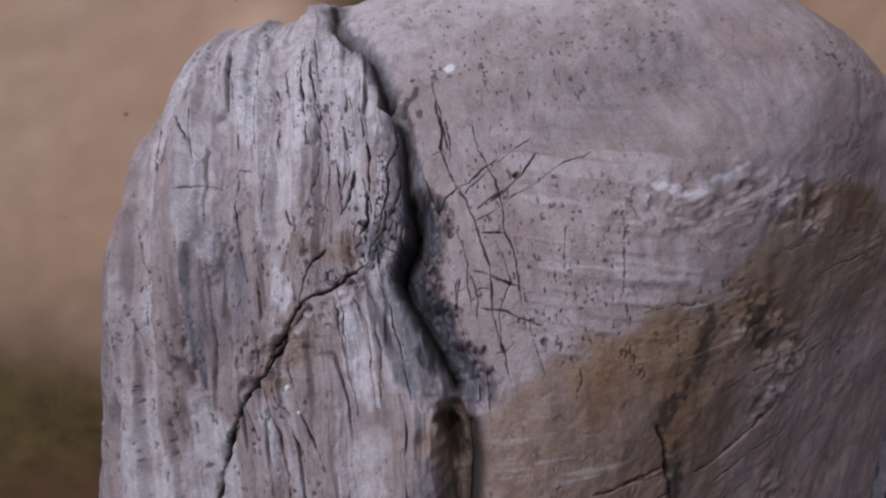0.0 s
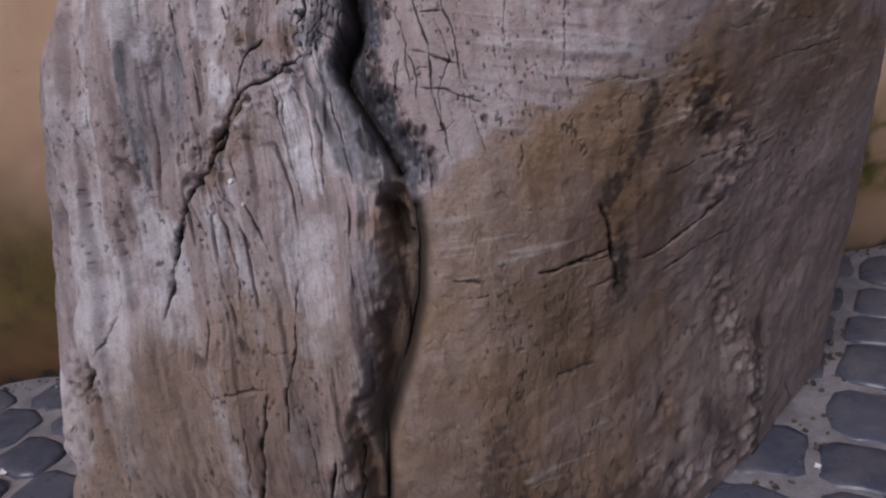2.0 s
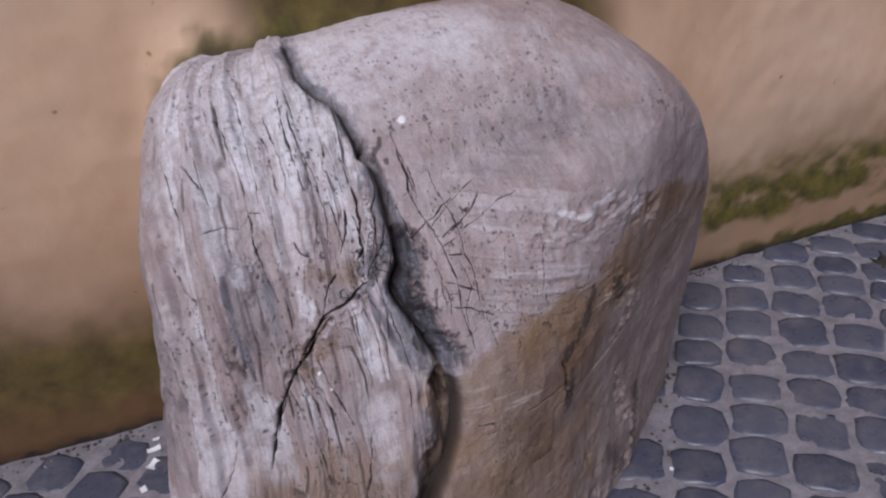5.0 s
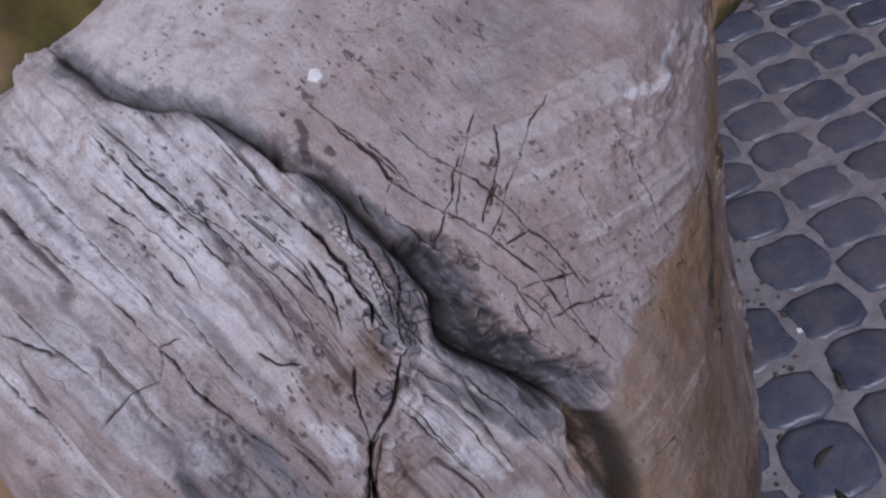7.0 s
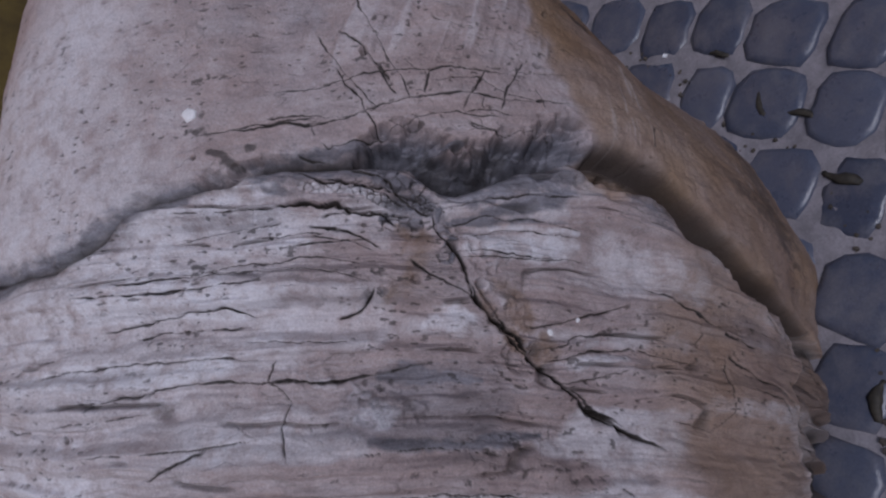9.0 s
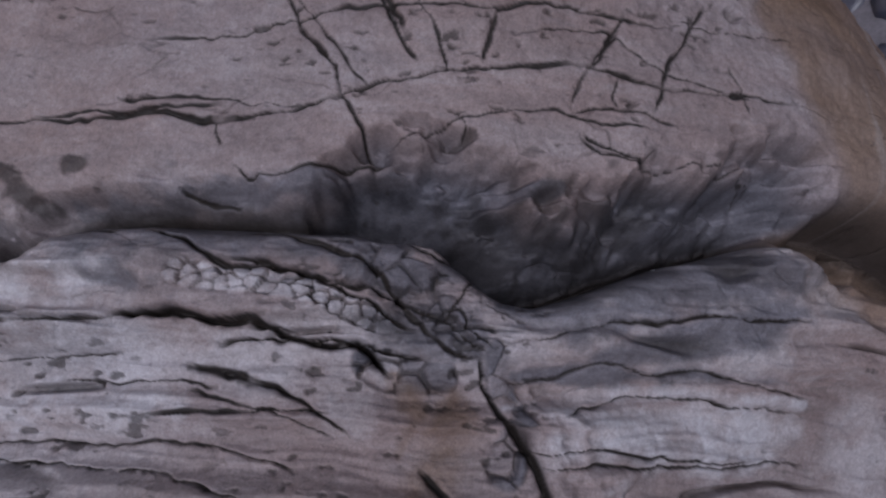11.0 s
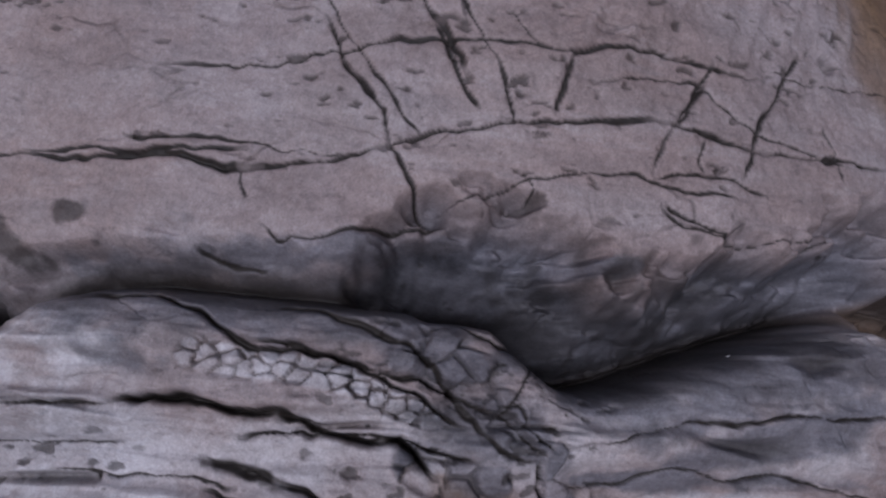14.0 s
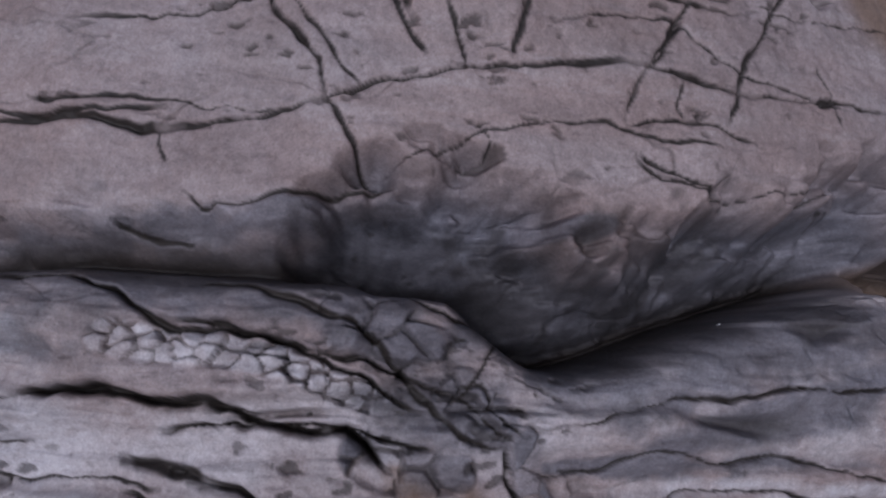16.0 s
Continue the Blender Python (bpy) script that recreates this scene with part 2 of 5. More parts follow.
def cobble_material():
    m, n, l, s = material("basalt sett")
    info = n.new("ShaderNodeObjectInfo").outputs["Random"]
    geo = n.new("ShaderNodeNewGeometry").outputs["Position"]
    mid, fine = tex_noise(n, l, geo, 26, 5, 0.65), tex_noise(n, l, geo, 300, 4, 0.7)
    base = ramp(n, l, info, [(0.0, (0.050, 0.057, 0.088)), (0.5, (0.066, 0.074, 0.110)), (1.0, (0.088, 0.095, 0.132))])
    base = mix(n, l, maths(n, l, "MULTIPLY", ramp(n, l, mid, [(0.5, (0, 0, 0)), (0.72, (1, 1, 1))]), 0.45), base, (0.175, 0.165, 0.172))
    worn = tex_noise(n, l, geo, 2.2, 3, 0.5)
    dust = ramp(n, l, maths(n, l, "ADD", tex_noise(n, l, geo, 14, 6, 0.7), maths(n, l, "MULTIPLY", maths(n, l, "SUBTRACT", worn, 0.5), 0.35)), [(0.45, (0, 0, 0)), (0.63, (1, 1, 1))])
    base = mix(n, l, maths(n, l, "MULTIPLY", dust, 0.55), base, (0.15, 0.14, 0.155))
    base = mix(n, l, 0.4, base, ramp(n, l, fine, [(0.3, (0.3, 0.3, 0.3)), (0.7, (0.7, 0.7, 0.7))]), "OVERLAY")
    l.new(base, s.inputs["Base Color"])
    l.new(ramp(n, l, mid, [(0.3, (0.22, 0.22, 0.22)), (0.7, (0.45, 0.45, 0.45))]), s.inputs["Roughness"])
    first = bump(n, l, s, mid, 0.5, 0.004)
    bump(n, l, s, fine, 0.3, 0.0006, first)
    return m


def plain_noise_material(name, dark, light, scale, rough=0.8, depth=0.002, metal=0.0):
    m, n, l, s = material(name)
    geo = n.new("ShaderNodeNewGeometry").outputs["Position"]
    a, b = tex_noise(n, l, geo, scale, 5, 0.65), tex_noise(n, l, geo, scale * 9, 4, 0.7)
    base = ramp(n, l, a, [(0.32, dark), (0.68, light)])
    base = mix(n, l, 0.4, base, ramp(n, l, b, [(0.3, (0.3, 0.3, 0.3)), (0.7, (0.7, 0.7, 0.7))]), "OVERLAY")
    l.new(base, s.inputs["Base Color"])
    s.inputs["Roughness"].default_value, s.inputs["Metallic"].default_value = rough, metal
    first = bump(n, l, s, a, 0.5, depth)
    bump(n, l, s, b, 0.35, depth * 0.2, first)
    return m


STONE, STUCCO, SETT = stone_material(), stucco_material(), cobble_material()
JOINT = plain_noise_material("sandy joint filling", (0.15, 0.137, 0.15), (0.265, 0.244, 0.262), 30, 0.9, 0.006)
IRON = plain_noise_material("old painted iron", (0.07, 0.06, 0.055), (0.15, 0.13, 0.12), 45, 0.6, 0.001)
FRAME = plain_noise_material("dusty grey wood", (0.10, 0.08, 0.065), (0.20, 0.165, 0.14), 35, 0.8, 0.002)
PAPER = plain_noise_material("white paper", (0.70, 0.70, 0.72), (0.84, 0.84, 0.85), 30, 0.8, 0.0005)
INK = plain_noise_material("grey print", (0.20, 0.20, 0.24), (0.30, 0.30, 0.33), 80, 0.8, 0.0002)
GUM = plain_noise_material("pale chewing gum", (0.68, 0.66, 0.66), (0.80, 0.79, 0.80), 260, 0.45, 0.0006)
TWIG = plain_noise_material("dark wet debris", (0.015, 0.012, 0.009), (0.05, 0.042, 0.03), 120, 0.7, 0.0008)
MOSS = plain_noise_material("green moss", (0.045, 0.045, 0.008), (0.13, 0.125, 0.025), 160, 0.95, 0.001)
DARK = plain_noise_material("dark cellar plaster", (0.012, 0.011, 0.010), (0.03, 0.027, 0.024), 12, 0.9, 0.003)
OPPOSITE = plain_noise_material("faded plaster", (0.36, 0.27, 0.20), (0.50, 0.40, 0.31), 3, 0.9, 0.004)

# ---- the boulder: the meeting of thirteen rounded facets, seen from a point inside it ----
HEART = np.array([-0.18, 0.0, 0.2])
FACETS = np.array([
    (-1.5248, -0.0866, 0.2307),
    (-0.7229, 0.2887, 1.5329),
    (0.0399, -1.5329, -0.1401),
    (-0.3572, -1.2943, 0.7991),
    (-0.0603, 0.7389, 1.8864),
    (-2.7925, 0.4352, 0.4470),
    (-0.4163, -1.5485, 0.3289),
    (-0.2549, -0.9114, 1.3859),
    (1.6946, 0.2019, -0.0474),
    (0.9085, -1.0392, -0.1190),
    (1.0175, -0.0997, 1.0883),
    (1.0115, -1.5311, -0.2103),
    (-0.4780, -0.9246, -1.1011),
])
# marks on the boulder: width, depth (mm) and a line of (turn, lift) angles seen from its heart
CREVICE = []
CREVICE.append((18, 7, [(-31.67, 68.97), (-24.52, 62.86), (-18.73, 59.89), (-13.08, 56.58), (-10.9, 52.89), (-10.16, 50.78)]))
CREVICE.append((15, 11, [(-9.74, 51.22), (-9.93, 50.05), (-9.87, 49.12), (-8.25, 48.41), (-7.25, 46.97), (-6.79, 45.08), (-6.7, 42.79), (-6.45, 39.04), (-6.27, 37.07)]))
CREVICE.append((36, 33, [(-6.27, 37.07), (-6.3, 35.19), (-7.17, 33.89), (-7.95, 32.53), (-8.01, 31.46), (-7.21, 29.8), (-5.93, 27.63), (-4.56, 24.89), (-3.25, 21.9)]))
GROOVE = []
GROOVE.append((33, 30, [(-2.2, 18.67), (-2.21, 15.77), (-3.05, 10.74), (-4.7, 5.95), (-6.57, 1.4), (-8.17, -2.87), (-9.01, -8.72), (-10.17, -15.08), (-11.19, -20.8)]))
CRACKS = []
CRACKS.append((1.5, 5, [(-2.85, 52.86), (-2.29, 51.24), (-2.09, 49.19), (-1.79, 47.24), (-1.81, 45.26), (-2.1, 43.32), (-1.77, 41.45), (-1.4, 40.15), (-0.86, 39.07), (-0.25, 37.78), (0.37, 35.87), (0.66, 33.9), (0.98, 31.82), (1.07, 30.51), (0.87, 28.87), (0.76, 27.06), (1.29, 24.22), (1.57, 22.03)]))
CRACKS.append((0.9, 3, [(-2.08, 50.01), (-1.42, 47.66), (-1.64, 46.86), (-1.55, 44.91), (-1.35, 43)]))
CRACKS.append((1.8, 6, [(4.18, 41.16), (2.46, 40.51), (1.49, 39.79), (0.52, 39.26), (-0.85, 38.97), (-1.88, 38.41), (-2.74, 37.84), (-3.41, 37.4)]))
CRACKS.append((2, 7, [(8.5, 40.63), (6.27, 39.01), (4.48, 38), (2.22, 36.9)]))
CRACKS.append((1.4, 3, [(4.03, 38.01), (2.71, 37.38), (0.89, 36.5)]))
CRACKS.append((1.3, 3.5, [(2.01, 45.96), (2.22, 43.64), (2.46, 41.75), (2.82, 40.62), (3.33, 38.95), (3.32, 37.99), (3.31, 36.05), (3.18, 34.86), (3.33, 33.05), (3.51, 31.33), (3.41, 29.49), (3.56, 27.26)]))
CRACKS.append((1.3, 3, [(2.74, 33.79), (1.52, 34.06), (0.87, 34.24)]))
CRACKS.append((1.5, 4, [(3.73, 29.21), (2.66, 29.69), (1.73, 30.2), (0.93, 30.61), (-0.72, 31.17)]))
CRACKS.append((1.3, 3, [(4.74, 26), (3.46, 26.67), (1.07, 27.62), (-0.22, 28.05)]))
CRACKS.append((0.98, 2.2, [(-2.64, 37.19), (-1.99, 35.69), (-1.55, 34.94), (-1.16, 33.77), (-0.88, 31.69), (-1.16, 30.09), (-1.23, 28.43)]))
CRACKS.append((0.7, 2, [(4.01, 27.24), (3.7, 25.84), (4.21, 22)]))
CRACKS.append((0.7, 2, [(-1.77, 30.71), (-2.39, 29.95), (-2.64, 28.53), (-2.19, 26.24), (-1.43, 24.08), (-1.37, 22.07)]))
CRACKS.append((0.6, 1.8, [(-2.13, 43.13), (-2.86, 43.02), (-3.35, 42.85)]))
CRACKS.append((0.7, 2, [(4.38, 35.7), (3.49, 35.26), (3.19, 34.86)]))
CRACKS.append((0.7, 2, [(0.69, 29.58), (-0.04, 29.74), (-0.35, 29.46)]))
CRACKS.append((1, 3, [(-4.53, 42.3), (-4.91, 41.88), (-4.36, 40.05), (-3.72, 38.42), (-3.27, 36.94)]))
CRACKS.append((1, 3, [(-5.41, 44.2), (-5.62, 43.7), (-5.94, 42.89), (-5.89, 42.14)]))
CRACKS.append((3.6, 11, [(-12.16, 45.34), (-11.47, 43.56), (-11.36, 42.06), (-11.26, 40.56), (-11.6, 39.37), (-11.61, 38.23), (-11.37, 37.32), (-11.78, 36.68), (-12.42, 36.07)]))
CRACKS.append((1.8, 5, [(-13.58, 42.68), (-13.53, 41.27), (-13.64, 40.12), (-14.14, 38.7), (-14.63, 37.65), (-15.1, 36.99)]))
CRACKS.append((1, 4, [(-21.41, 51.58), (-20.3, 49.83), (-19.07, 48.13), (-18.22, 46.35), (-17.72, 44.52), (-17.11, 42.74), (-16.84, 41.3), (-16.77, 40.19), (-16.97, 38.46)]))
CRACKS.append((1.3, 4.5, [(-8.29, 47.41), (-7.59, 44.97), (-8.16, 43.34), (-9.03, 41.69), (-9.07, 39.42), (-9.37, 38.24), (-10.12, 36.59), (-10.49, 35.36)]))
CRACKS.append((2, 5, [(-7.3, 41.95), (-7.3, 40.81), (-7.55, 39.26), (-8.27, 37.65), (-9.35, 36.33), (-10.16, 35.42), (-11, 34.48), (-11.09, 33.24)]))
CRACKS.append((1.2, 4, [(-6.45, 37.04), (-7.02, 36.46), (-7.39, 35.05), (-7.29, 33.65), (-7.8, 33.36), (-8.11, 32.72)]))
CRACKS.append((1, 4, [(-7.85, 33.57), (-9.04, 34.19), (-9.81, 34.49), (-10.31, 33.78), (-10.82, 33.11)]))
CRACKS.append((1, 3, [(-9.4, 34.73), (-9.26, 34.15), (-10.05, 33.64), (-10.55, 32.94)]))
CRACKS.append((2, 6, [(-11.09, 33.24), (-12.12, 32.87), (-13.08, 32.28), (-14.35, 31.18)]))
CRACKS.append((0.8, 3, [(-10.34, 32.54), (-9.52, 30.55), (-8.79, 28.41), (-8.13, 25.94), (-7.25, 21.3)]))
CRACKS.append((0.8, 3, [(-12.02, 32.47), (-11.13, 30.7), (-10.51, 28.53), (-10.21, 26.15), (-10.09, 23.33), (-10.18, 20.72)]))
CRACKS.append((0.7, 2.5, [(-14.31, 31.19), (-13.75, 28.61), (-13.47, 26.23), (-12.93, 22.72)]))
CRACKS.append((0.7, 2, [(-14.09, 53.17), (-13.92, 52.08), (-13.91, 51.27)]))
CRACKS.append((0.7, 2.2, [(-13.73, 49.82), (-12.77, 47.98), (-12.27, 46.11), (-12.16, 45.34)]))
CRACKS.append((0.6, 2, [(-16.59, 52.9), (-15.84, 50.58), (-14.49, 48.02), (-13.67, 45.05)]))
CRACKS.append((0.7, 2, [(-15.42, 46.82), (-14.89, 44.78), (-14.37, 42.99), (-14.23, 41.5)]))
CRACKS.append((3.0, 11, [(-13.44, 31.71), (-15.79, 30.43), (-17.7, 29.73), (-19.64, 27.59), (-20.9, 25.01), (-22.37, 23.31), (-23.66, 21.11), (-25.23, 18.21), (-26, 15.38), (-26.53, 12.15)]))
CRACKS.append((1.6, 5, [(-15.73, 34.45), (-16.97, 32.96), (-17.54, 31.1), (-18.13, 29.44)]))
CRACKS.append((1, 4, [(-24.72, 56.81), (-23.17, 54.05), (-21.17, 50.53), (-19.47, 47.08), (-18.34, 42.76), (-18.32, 39.26), (-18.69, 37.46)]))
CRACKS.append((1, 4, [(-31.27, 56.38), (-27.7, 52.91), (-25.42, 49.54), (-24.25, 47.46), (-24.33, 45.12)]))
CRACKS.append((1, 4, [(-41.11, 59.54), (-36.86, 56.54), (-33.52, 53.17), (-30.94, 48.94), (-28.37, 44.06)]))
CRACKS.append((1.4, 5, [(-42.06, 56.41), (-37.05, 51.9), (-33.16, 48.19), (-30.95, 44.2), (-29.8, 41.86), (-28.68, 38.7), (-26.99, 35.74)]))
CRACKS.append((1, 3, [(-14.55, 42.47), (-14.75, 39.8), (-15.31, 37.55)]))
CRACKS.append((1.4, 4, [(-19.62, 24.23), (-18.24, 20.85), (-15.75, 15.45)]))
CRACKS.append((1.2, 4, [(-21.54, 23.44), (-19.49, 19.63), (-18.11, 14.62)]))
CRACKS.append((1.4, 4, [(-22.27, 22.57), (-20.44, 18.43), (-19.46, 14.35)]))
CRACKS.append((1.2, 4, [(-23.69, 20.82), (-22.41, 17.58), (-21.2, 14.87)]))
CRACKS.append((0.9, 3, [(-12.7, 30.34), (-11.43, 27.66), (-11.11, 24.23), (-10.8, 20.54)]))
CRACKS.append((0.9, 3, [(-14.84, 30.79), (-13.98, 27.4), (-13.13, 23.02), (-12.56, 19.83)]))
CRACKS.append((1.2, 4, [(-27.86, 42.64), (-30.17, 42.63), (-31.4, 40.57), (-33.61, 40.65), (-35.55, 39.33)]))
CRACKS.append((0.9, 3, [(-49.17, 47.84), (-43.58, 43.41), (-40.3, 40.01), (-39.56, 38.09)]))
CRACKS.append((0.9, 3, [(-38.53, 35.5), (-36.18, 31.37), (-34.69, 26.85)]))
CRACKS.append((0.8, 3, [(-27.21, 45.28), (-25.98, 42.91), (-25.07, 39.62), (-24.51, 37.6)]))
CRACKS.append((0.8, 3, [(-50.42, 61.98), (-47.92, 58.31), (-42.29, 54.38), (-37.73, 50.02)]))
CRACKS.append((0.8, 3, [(-86.02, 66.23), (-53.38, 58.01), (-43.42, 51.6), (-38.11, 45.4), (-35.34, 41.81)]))
CRACKS.append((1.8, 4, [(-30.27, 42.47), (-28.79, 38.84), (-26.8, 35.54), (-24.68, 31.93)]))
CRACKS.append((1.8, 5, [(-41.34, 35.63), (-37.81, 32.42), (-35.71, 31.04), (-34.31, 28.61), (-33.68, 25.7), (-33.12, 21.86), (-32.22, 16.15)]))
CRACKS.append((1.6, 4, [(-40.74, 24.83), (-40.46, 21.76), (-36.9, 19.41), (-35.95, 15.66), (-35.36, 11.96)]))
CRACKS.append((2.1, 6, [(-24.02, 19.91), (-25.28, 17.19), (-25.81, 14.23)]))
CRACKS.append((1.3, 3, [(-52.75, 54.04), (-42.27, 47.23), (-37.65, 44.58)]))
CRACKS.append((2.1, 5, [(-22.6, 39.08), (-21.43, 37.38), (-19.22, 36.81)]))
CRACKS.append((2.9, 7, [(-39.71, -1.52), (-39.75, -4.11), (-39.82, -7.98)]))
CRACKS.append((3.9, 9, [(-33.31, 7.38), (-34.11, 4.37), (-35.11, 1.29), (-36.26, -2.12)]))
CRACKS.append((3.4, 7, [(-25.06, 18.76), (-25.95, 15.51), (-26.62, 11.69), (-26.57, 10.23)]))
CRACKS.append((1.3, 3, [(-30.43, 14.64), (-31.48, 10.82), (-32.64, 7.39)]))
CRACKS.append((2.1, 6, [(-23.06, -10.34), (-24.22, -13.93), (-25.95, -17.97)]))
CRACKS.append((2.3, 7, [(-17.78, 3.64), (-18.77, -0.53), (-19.43, -4.92), (-20.8, -9.41), (-22.01, -12.9), (-24.04, -18.18)]))
CRACKS.append((1, 2.5, [(-19.36, 13.79), (-19.55, 8.89), (-19.16, 6.86), (-15.49, 7.11)]))
CRACKS.append((3.1, 9, [(-12.61, -3.38), (-13.86, -7.88), (-14.75, -12.72), (-16.85, -19.39)]))
CRACKS.append((2.6, 8, [(-10.63, -3.67), (-11.11, -8.32), (-12.97, -13.04), (-13.93, -20.03)]))
CRACKS.append((2.3, 7, [(-18.25, -7.64), (-19.12, -12.07), (-21.64, -18.55)]))
CRACKS.append((1, 2, [(-24.42, 9.16), (-24.75, 5.11), (-22.49, 3.44), (-17.78, 3.64)]))
CRACKS.append((2.6, 6, [(-17.24, -11.03), (-17.97, -14.79), (-19.77, -18.85)]))
CRACKS.append((2.6, 5, [(-31.49, -13.75), (-33.74, -17.31)]))
CRACKS.append((1.3, 3, [(-13.68, 13.4), (-14.61, 7.56), (-15.95, 2.46), (-16.39, -1.85)]))
CRACKS.append((5.5, 14, [(14.24, 16), (14.97, 13.54), (15.39, 10.86), (16.11, 7.26)]))
CRACKS.append((1.2, 3, [(12.98, 8.35), (14.78, 8.42), (16.85, 8.45)]))
CRACKS.append((2.2, 5, [(31.89, 11.82), (27.21, 10.65), (22.16, 9.25), (19.05, 9.41)]))
CRACKS.append((2, 5, [(7.49, 11.3), (10.7, 11.29), (14.89, 11.64)]))
CRACKS.append((2.5, 3, [(-0.05, 12.18), (2.39, 11.72)]))
CRACKS.append((3.5, 4, [(8.67, 0.29), (13.13, 0.19)]))
CRACKS.append((2.2, 6, [(52.5, -21.27), (56.77, -26.36), (60.81, -34.54)]))
CRACKS.append((0.5, 1.2, [(0.04, 10.61), (3.84, 10.33), (8.92, 10)]))
CRACKS.append((0.5, 1.2, [(6.19, 17.12), (8.39, 16.88)]))
CRACKS.append((0.5, 1.2, [(-0.47, 7.82), (3.32, 7.08), (10.74, 4.84)]))
CRACKS.append((1, 3, [(13.55, 32.12), (12.38, 28.8), (12.02, 25.39)]))
CRACKS.append((0.8, 2.5, [(8.61, 33.33), (7.97, 31.55), (7.6, 29.77)]))
CRACKS.append((0.8, 2, [(23.31, 28.71), (31.15, 26.79), (46.88, 24.85)]))
CRACKS.append((0.8, 2.5, [(2.16, 33.17), (2.78, 29.71), (1.32, 27.18), (1.09, 24.05)]))
CRACKS.append((1, 3, [(22.67, 16.74), (27.57, 17.13), (33.73, 16.86)]))
CRACKS.append((1.4, 4, [(22.64, 7.01), (28.42, 7.76), (35.6, 7.73)]))
CRACKS.append((0.8, 2, [(36.07, 23.38), (42.89, 23.03), (51.28, 21.98)]))
CRACKS.append((0.8, 2, [(12.96, 25.21), (16.75, 25.33), (20.38, 24.61)]))
CRACKS.append((0.9, 2.5, [(10.15, 11.5), (13.12, 11.07), (15.49, 11.04)]))
CRACKS.append((0.7, 2, [(22.43, 24.18), (21.79, 21.55), (21.64, 19.14)]))
CRACKS.append((0.8, 2.5, [(-0.99, 46.71), (-1.17, 43.35), (-1.3, 40.28)]))
CRACKS.append((1, 3, [(-0.39, 38.1), (1.79, 39.66), (5.38, 41.23), (8.37, 42.34)]))
CRACKS.append((0.9, 3, [(4.14, 36.89), (7.3, 37.79), (10.64, 38.88), (13.63, 39.09)]))
CRACKS.append((0.8, 2.5, [(0.36, 35.53), (2.8, 36.12), (6.08, 37.57)]))
CRACKS.append((0.9, 3, [(-0.87, 31.1), (-0.46, 29.94), (-0.51, 28.75), (-0.83, 27.28)]))
CRACKS.append((0.8, 3, [(4.21, 26.45), (2.93, 26.92), (2.68, 26.49)]))
CRACKS.append((1.2, 4, [(1.03, 30.51), (1.88, 30), (3.09, 29.42)]))
CRACKS.append((0.8, 3, [(-1.77, 25.04), (-1.39, 23.73), (-1.65, 22.06)]))
CRACKS.append((0.8, 3, [(2.32, 25.01), (1.51, 24.42), (0.44, 24.19)]))
CRACKS.append((0.9, 3, [(-1.31, 35.04), (-1.76, 34.7), (-2.63, 34.5)]))
CRACKS.append((0.9, 3, [(-1.67, 30.58), (-2.33, 29.51), (-2.63, 28.29)]))
CRACKS.append((0.8, 2.5, [(-11.4, 43.32), (-11.12, 41.25), (-11.36, 39.14)]))
CRACKS.append((1.6, 5, [(-28.46, -10.35), (-29.38, -13.95), (-31.16, -17.44)]))
CRACKS.append((1.8, 6, [(-24.86, -10.72), (-25.85, -14.34), (-27.4, -17.78)]))
CRACKS.append((1.2, 4, [(-30.77, 1.26), (-31.22, -2.92), (-32.86, -7.18)]))
CRACKS.append((1.2, 4, [(-19.98, 0.63), (-20.34, -3.71), (-22.07, -9.25)]))
CRACKS.append((1.3, 4, [(-39.39, 60.39), (-29.03, 52.05), (-25.5, 45.38)]))
CRACKS.append((1.3, 4, [(-28.25, 59.34), (-23.83, 52.11), (-20.2, 45.4)]))
CRACKS.append((1.3, 4, [(-16.55, 44.59), (-15.03, 40.7), (-14.29, 37.77)]))
CRACKS.append((1.2, 4, [(-33.3, 35.04), (-31.04, 29.96), (-30.29, 25.05)]))
CRACKS.append((1.2, 4, [(-40.43, 22.83), (-40.19, 18.79), (-38.12, 15.2)]))
CRACKS.append((1.3, 5, [(-12.28, 41.74), (-11.3, 38.13), (-11.48, 34.88)]))
CRACKS.append((1.3, 5, [(-8.69, 41.99), (-9.3, 37.39), (-9.8, 34.25)]))
CRACKS.append((2.0, 8, [(-16.9, 30.0), (-18.9, 28.4), (-20.9, 26.0), (-22.2, 23.8), (-22.8, 22.4)]))
CRACKS.append((1.4, 5, [(-17.2, 29.2), (-19.5, 27.0), (-21.6, 24.4)]))
PITS = []
PITS.append((9, 20, [(-4.6, 19.2), (-3.6, 17.6), (-3.4, 15.8)]))
PITS.append((5, 12, [(-9.17, 51.13)]))
PITS.append((8, 8, [(-19.97, 37.03)]))
PITS.append((6, 7, [(-17.81, 34.14)]))
PITS.append((4, 5, [(4.79, 24.53)]))
PITS.append((16, 9, [(22.05, -9.79)]))
PITS.append((9, 5, [(25.03, -14.99)]))
PITS.append((7, 5, [(25.57, 32.58)]))
PITS.append((6, 8, [(-17, 29.04)]))
PITS.append((3, 5, [(-5.41, 52.82)]))
PITS.append((8, 10, [(-33.53, 5.88)]))
PITS.append((3.5, 9, [(5.62, 38.89)]))
PITS.append((13, 9, [(-21.6, 23.4)]))
PITS.append((7, 9, [(-19.4, 36.2)]))
LEDGE = []
